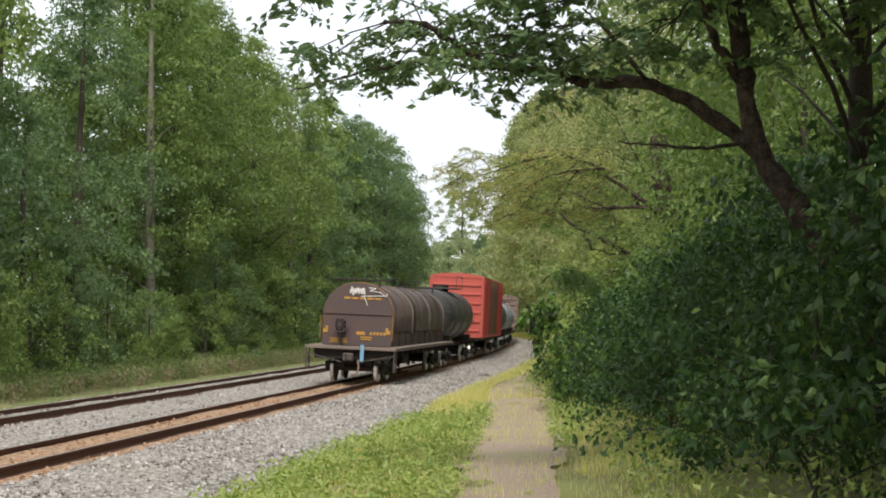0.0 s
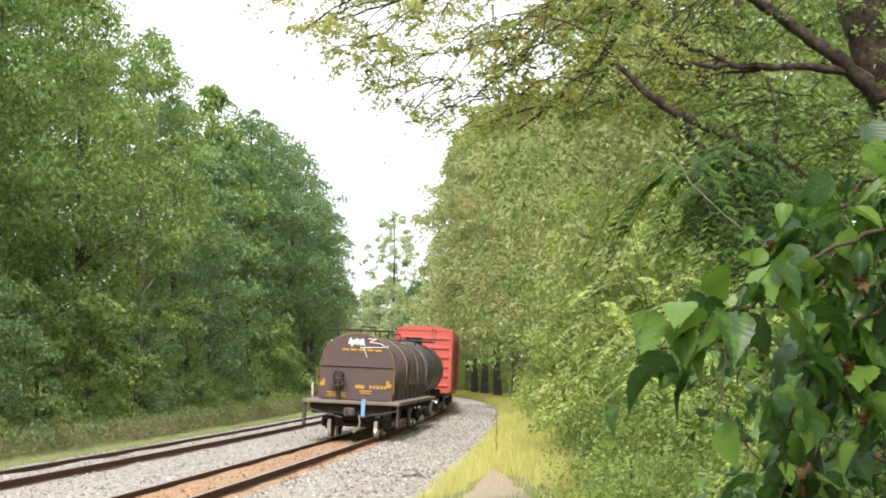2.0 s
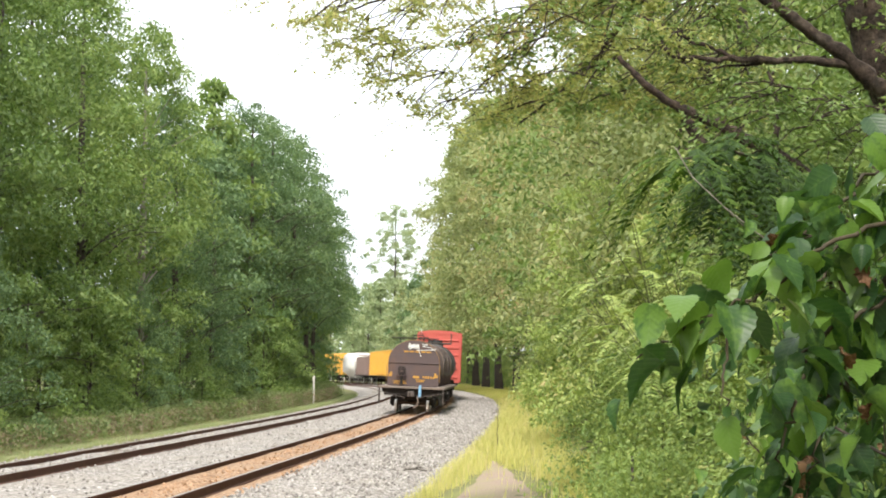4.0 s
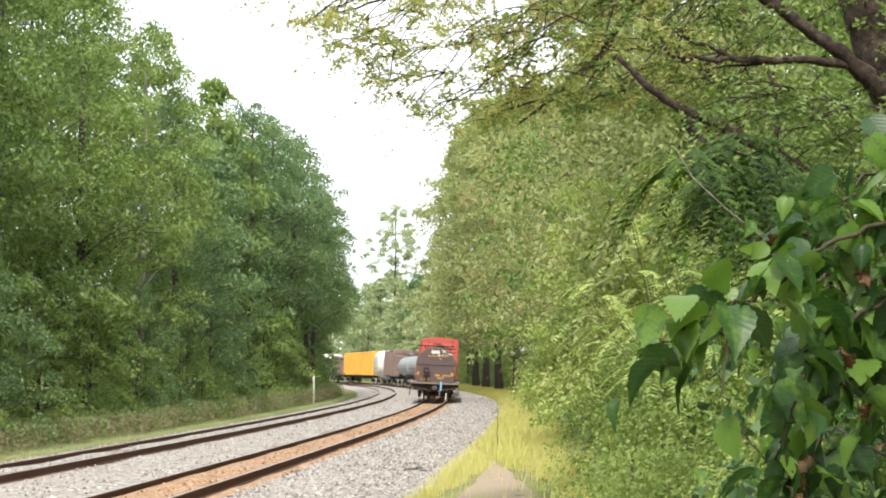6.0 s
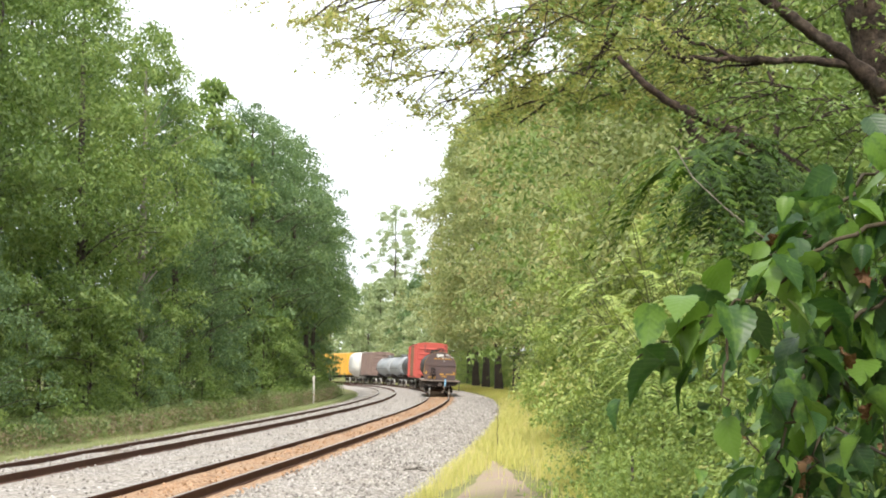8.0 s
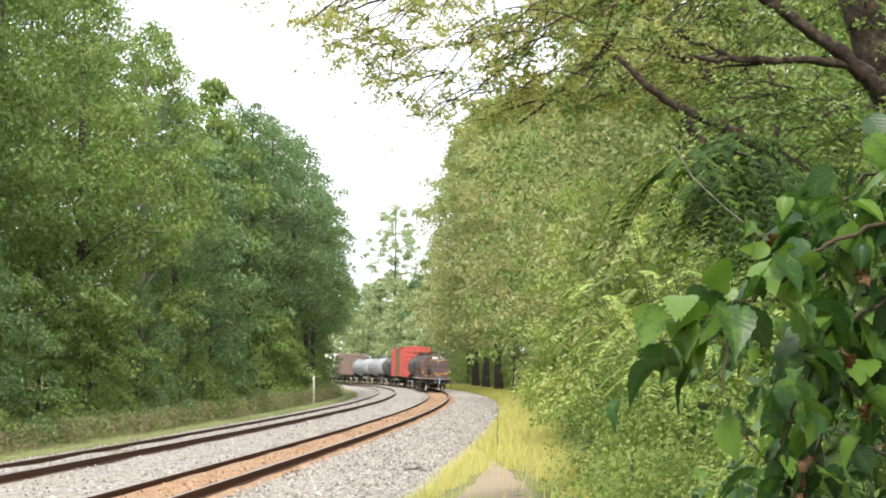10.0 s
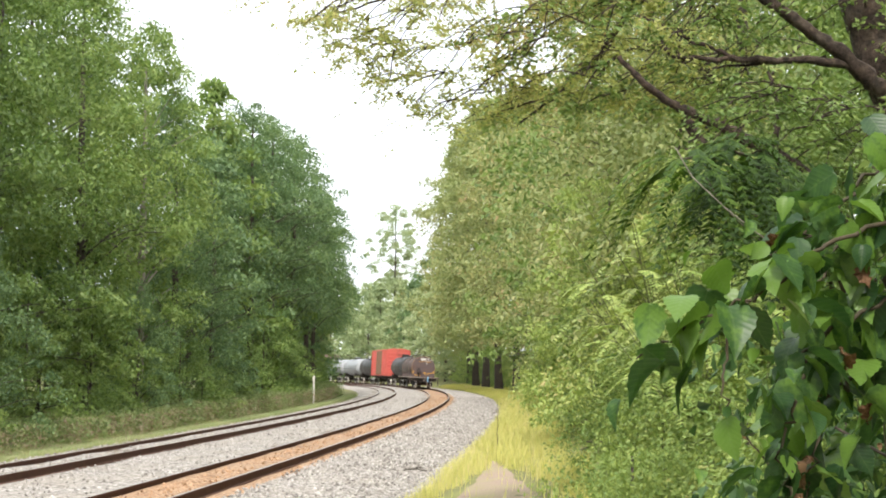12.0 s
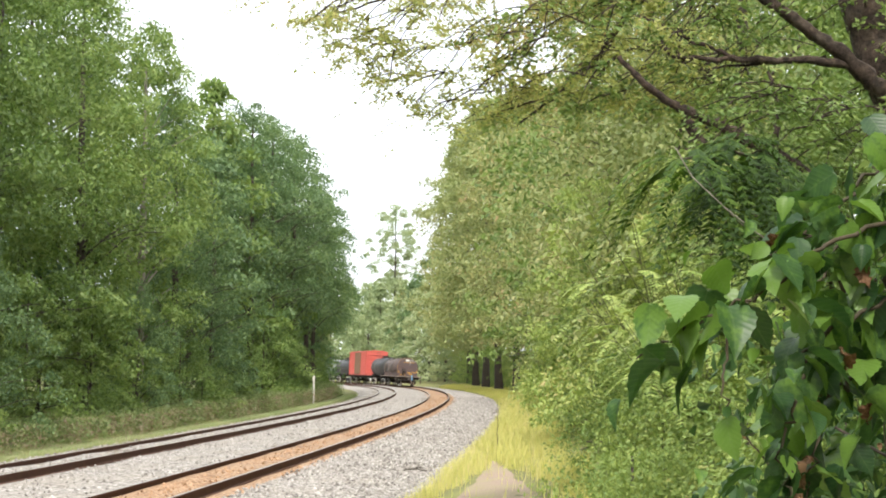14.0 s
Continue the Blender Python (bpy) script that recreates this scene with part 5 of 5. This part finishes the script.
def motions():
    behind = 0.0
    for n, (car, L) in enumerate(TRAIN):
        rows = []
        for i in range(57):
            t = i * 0.25
            s = tail_at(t) + behind + L / 2
            a, b = on_line(s - L / 2 + 2.0), on_line(s + L / 2 - 2.0)
            d = b - a
            rows.append((t, Matrix.Translation(((a.x + b.x) / 2, (a.y + b.y) / 2, 0.0)) @ Euler((0, math.atan(CANT / GAUGE), math.atan2(-d.x, d.y))).to_matrix().to_4x4() @ pose(0, 0, -CANT / 2)))
        walk(car, rows)
        behind += L + 0.7
        if n == 0:
            for w in WHEELS[car]:
                base = w.location.copy()
                turn = []
                for i in range(281):
                    t = i * 0.05
                    turn.append((t, Matrix.Translation(base) @ Euler((-(tail_at(t) - tail_at(0)) / WHEEL_R, 0, 0)).to_matrix().to_4x4()))
                walk(w, turn)



# ---- verges, path and small growth ----
def path():
    ys = np.arange(-60, 32, 0.6)
    rg = np.random.default_rng(6)
    v, f = [], []
    for y in ys:
        mid = 0.55 + 0.0148 * y + 0.12 * math.sin(y * 0.26)
        w = 0.85 * min(1.0, max(0.08, (31.7 - y) / 12.2)) * (0.75 if y < -7 else 1.0) + rg.normal(0, 0.04)
        for q in (-1, -0.5, 0, 0.5, 1):
            x = mid + q * w
            v.append((x, y, float(land(x, y)) + 0.03 + (0.012 if abs(q) < 0.2 else 0) + rg.normal(0, 0.006)))
    for i in range(len(ys) - 1):
        for j in range(4):
            f.append((i * 5 + j, i * 5 + j + 1, (i + 1) * 5 + j + 1, (i + 1) * 5 + j))
    tagged(new("path", mesh_from("path", v, f, [PATH], True)), "narrow trodden gravel path with grass creeping in", "path", kind="structure")


def verge_points(n, seed, s0, s1, u0, u1, power=1.0, keep=None):
    rg = np.random.default_rng(seed)
    s = (s0 + (s1 - s0) * rg.uniform(0, 1, n) ** power) * STATION
    u = rg.uniform(u0, u1, n)
    x, y = along_line(s, u)
    if keep is not None:
        k = keep(x, y, u, rg)
        x, y = x[k], y[k]
    return np.stack([x, y, land(x, y) - 0.02], 1)


def clear_of_path(x, y, u, rg):
    mid = 0.55 + 0.0148 * y + 0.12 * np.sin(y * 0.26)
    w = 1.05 * np.clip((30.0 - y) / 6.0, 0, 1) + rg.normal(0, 0.08, len(x)) + 0.1 * np.sin(y * 2.1 + x)
    patch = np.sin(x * 1.7 + y * 0.45) + np.sin(x * 0.8 - y * 0.96) + rg.normal(0, 0.7, len(x))
    return ((np.abs(x - mid) > w) | (rg.uniform(0, 1, len(x)) < np.where(y > 11, 0.03, 0.25))) & (patch > -1.2) & ((x < 3.2) | (u > -8.5))


path()
blades("tall_grass", verge_points(46000, 61, 8, 75, -7.3, -4.0, 1.3, clear_of_path), 0.40, 0.014, GRASS, "soft yellow-green tall grass between ballast and path", 61)
blades("tall_grass", verge_points(60000, 62, -16, 12, -10.5, -4.4, 1.0, clear_of_path), 0.17, 0.011, GRASS, "short yellow-green grass between ballast and path", 62)
blades("verge_grass", verge_points(24000, 63, 58, 128, -9.5, -4.0), 0.3, 0.04, GRASS, "pale yellow-green grass along the far verge", 63)
blades("verge_grass", verge_points(30000, 64, -5, 95, 7.0, 9.4, 1.2), 0.16, 0.02, VERGE_GRASS, "green grass strip beside the far rails", 64)


def weeds(name, pts, height, leaf, mat, label, seed):
    """Leafy weeds: each a stalk with small leaves."""
    rg = np.random.default_rng(seed)
    n, per = len(pts), 16
    own = np.repeat(np.arange(n), per)
    h = height * rg.uniform(0.5, 1.25, n)
    t = rg.uniform(0.1, 1, n * per)
    c = pts[own] + np.stack([rg.normal(0, 0.09, n * per), rg.normal(0, 0.09, n * per), t * h[own]], 1)
    way = rg.normal(size=(n * per, 3))
    way[:, 2] += 0.3
    v, f = leaves(rg, c, way, leaf * 1.1, 0.45, plain=True)
    return tagged(new(name, mesh_from(name, v, f, [mat])), label, "weeds", kind="stuff")


weeds("weeds", verge_points(4200, 65, -6, 95, 8.4, 10.6, 1.2), 0.95, 0.12, WEEDS, "tangled weeds and seed heads before the wood", 65)
weeds("dry_weeds", verge_points(1100, 69, -4, 85, 8.0, 9.6, 1.2), 0.85, 0.09, DRY_WEEDS, "dry brown seed heads standing among the weeds", 69)
weeds("weeds", verge_points(1500, 66, 22, 95, -8.6, -6.9, 1.2), 0.7, 0.10, WEEDS, "green and straw-coloured weeds at the wood's foot", 66)
weeds("weeds", verge_points(1500, 67, -12, 22, -12.5, -7.5, 1.0, lambda x, y, u, rg: x > 1.75), 0.55, 0.085, LEAF_LIGHT, "bright low weeds along the path's edge", 67)


weeds("weeds", verge_points(2200, 68, -18, 4, -8.6, -4.3, 1.0, lambda x, y, u, rg: np.abs(x - 0.55 - 0.0148 * y) > 0.65), 0.3, 0.085, LEAF_LIGHT, "low leafy weeds among the short grass", 68)


def marker_post():
    post = tagged(new("marker_post"), "thin weathered white marker post beside the tracks", "post")
    p = (-8.86, 95.0)
    bm = bmesh.new()
    box(bm, (0, 0, 0.95), (0.13, 0.09, 2.1), 0.015)
    part("shaft", bm, POST_WHITE, post)
    bm = bmesh.new()
    box(bm, (0, -0.05, 1.75), (0.16, 0.012, 0.3), 0.004)
    part("plate", bm, POST_WHITE, post)
    post.location = (*p, float(land(*p)) - 0.1)


marker_post()


def dead_stem(x, y, tall):
    thing = tagged(new("dead_stem"), "thin grey dead stalk standing in the grass", "plant")
    v, f = limb([(0, 0, -0.1), (0.02, 0, tall * 0.5), (-0.01, 0.01, tall)], 0.014, 0.005, 6)
    o = new("stalk", mesh_from("stalk", v, f, [BARK], True))
    o.parent = thing
    v, f = join([limb([(0.015, 0, tall * q), (0.06 * d, 0.02, tall * q + 0.12), (0.09 * d, 0.03, tall * q + 0.26)], 0.006, 0.003, 5) for q, d in ((0.45, 1), (0.6, -1), (0.75, 1))])
    o = tagged(new("twig", mesh_from("twig", v, f, [BARK], True)), kind="stuff")
    o.parent = thing
    thing.location = (x, y, float(land(x, y)))


dead_stem(1.45, 36.4, 1.35)


def fallen_branch():
    thing = tagged(new("fallen_branch"), "short dark broken branch lying on the ballast", "branch")
    v, f = join([limb([(-0.25, 0, 0.02), (0.0, 0.02, 0.05), (0.28, -0.03, 0.03)], 0.02, 0.01, 6), limb([(0.0, 0.02, 0.05), (0.12, 0.1, 0.09), (0.2, 0.16, 0.05)], 0.01, 0.005, 5)])
    o = new("stick", mesh_from("stick", v, f, [BARK], True))
    o.parent = thing
    thing.location = on_line(30.3, -3.55, -0.21)


fallen_branch()


# ---- vine with broad leaves, close beside the path ----
def broad_leaf_mesh(seed, crumple=0.0):
    """One heart-shaped leaf with a toothed edge, cupped and curled."""
    rg = np.random.default_rng(seed)
    q = np.linspace(0, 1, 9)
    t = np.linspace(0, 1, 17)
    ox = np.interp(t, q, (0.0, 0.16, 0.31, 0.39, 0.40, 0.34, 0.25, 0.12, 0.0))
    oy = np.interp(t, q, (0.0, -0.01, 0.10, 0.26, 0.42, 0.58, 0.74, 0.90, 1.08))
    ox[2:-1:2] *= 1.06
    ox[1:-1:2] *= 0.97
    curl, cup, twist = rg.uniform(0.1, 0.5), rg.uniform(-0.05, 0.55), rg.normal(0, 0.25)
    v, f = [], []

    def at(x, y):
        z = cup * abs(x) - curl * y * y + 0.012 * math.sin(22 * (y - 0.75 * abs(x)) + seed) * (abs(x) * 3) + twist * x * y
        return tuple(np.array((x, y, z)) + rg.normal(0, 1, 3) * crumple)
    k = len(t)
    for x, y in zip(ox, oy):
        v.append(at(0.0, min(y, 1.05) if y > 0 else 0.0))
    for sgn in (1, -1):
        for x, y in zip(ox, oy):
            v.append(at(sgn * x * rg.uniform(0.96, 1.04), y))
        for x, y in zip(ox, oy):
            v.append(at(sgn * x * 0.5, y * 0.97 + 0.01))
    for side in (0, 1):
        o, h = k + side * 2 * k, 2 * k + side * 2 * k
        for i in range(k - 1):
            a, b = ((i, h + i, h + i + 1, i + 1), (h + i, o + i, o + i + 1, h + i + 1))
            if side:
                a, b = a[::-1], b[::-1]
            f += [a, b]
    return v, f


LEAF_MESHES = [mesh_from("vine_leaf", *broad_leaf_mesh(i), [LEAF_BROAD], True) for i in range(6)]
DRY_MESHES = [mesh_from("vine_leaf", *broad_leaf_mesh(i + 7, 0.06), [LEAF_DRY], True) for i in range(3)]


def vine(label, stems, seed, size, every, scatter, dry=0.06):
    """Stems with separate broad leaves hanging from them."""
    rg = np.random.default_rng(seed)
    thing = tagged(new("vine"), label, "vine", "vines beside the path")
    for pts in stems:
        pts = np.array(pts)
        v, f = limb(pts, 0.007, 0.003, 6)
        o = new("stem", mesh_from("stem", v, f, [STEM], True))
        o.parent = thing
        seg = np.linalg.norm(np.diff(pts, axis=0), axis=1)
        at = np.concatenate([[0], np.cumsum(seg)])
        for d in np.arange(0.0, at[-1], every):
            p = np.array([np.interp(d, at, pts[:, j]) for j in range(3)]) + rg.normal(0, scatter, 3)
            brown = rg.uniform() < dry
            m = DRY_MESHES[rg.integers(3)] if brown else LEAF_MESHES[rg.integers(6)]
            o = new("leaf", m)
            o.parent = thing
            k = size * (rg.uniform(0.35, 0.65) if brown else rg.uniform(0.5, 1.3))
            # hang: the blade's tip points down and outwards, its face up or towards the light
            turn = Euler((radians(rg.uniform(-85, -5)), radians(rg.normal(0, 22)), rg.uniform(0, 6.28))).to_matrix().to_4x4()
            o.matrix_basis = Matrix.Translation(p) @ turn @ Matrix.Diagonal((k, k, k, 1))
    return thing


vine("broad-leaved green vine arching beside the path, some leaves browned",
     [[(1.35, 3.92, 2.42), (1.08, 3.85, 2.33), (0.94, 3.78, 2.23), (0.80, 3.78, 2.16), (0.66, 3.78, 2.08), (0.53, 3.78, 2.0)],
      [(1.35, 3.98, 2.2), (1.08, 3.92, 2.08), (0.99, 3.85, 1.94), (0.95, 3.85, 1.81), (0.96, 3.85, 1.64), (1.0, 3.85, 1.4)],
      [(1.3, 4.05, 2.0), (1.12, 3.98, 1.91), (1.06, 3.92, 1.76), (1.03, 3.92, 1.6), (1.05, 3.92, 1.3)],
      [(1.4, 4.19, 2.65), (1.2, 4.05, 2.5), (1.08, 3.98, 2.38), (0.95, 3.92, 2.30)],
      [(1.3, 4.19, 2.25), (1.15, 4.19, 2.05), (1.1, 4.19, 1.85), (1.12, 4.19, 1.6)],
      [(1.4, 4.05, 2.5), (1.3, 4.05, 2.2), (1.38, 4.05, 1.9), (1.45, 4.05, 1.5), (1.5, 4.05, 0.6), (1.5, 4.05, 0.0)]], 71, 0.122, 0.016, 0.065, 0.045)
vine("small-leaved green vine hanging over the shrubs",
     [[(1.3, 5.67, 2.3), (1.15, 5.54, 2.1), (1.12, 5.54, 1.9), (1.22, 5.54, 1.72), (1.35, 5.54, 1.5)],
      [(1.9, 5.80, 2.7), (1.6, 5.67, 2.45), (1.45, 5.67, 2.1), (1.5, 5.67, 1.6), (1.6, 5.67, 0.9), (1.7, 5.67, 0.1)],
      [(2.2, 5.94, 2.9), (1.95, 5.80, 2.5), (1.85, 5.80, 2.0), (1.9, 5.80, 1.3), (1.95, 5.80, 0.1)],
      [(2.3, 6.08, 3.0), (2.1, 5.94, 2.8), (1.95, 5.94, 2.6)]], 72, 0.062, 0.024, 0.13)
tracks()
loose_stones(30000, 9)


motions()
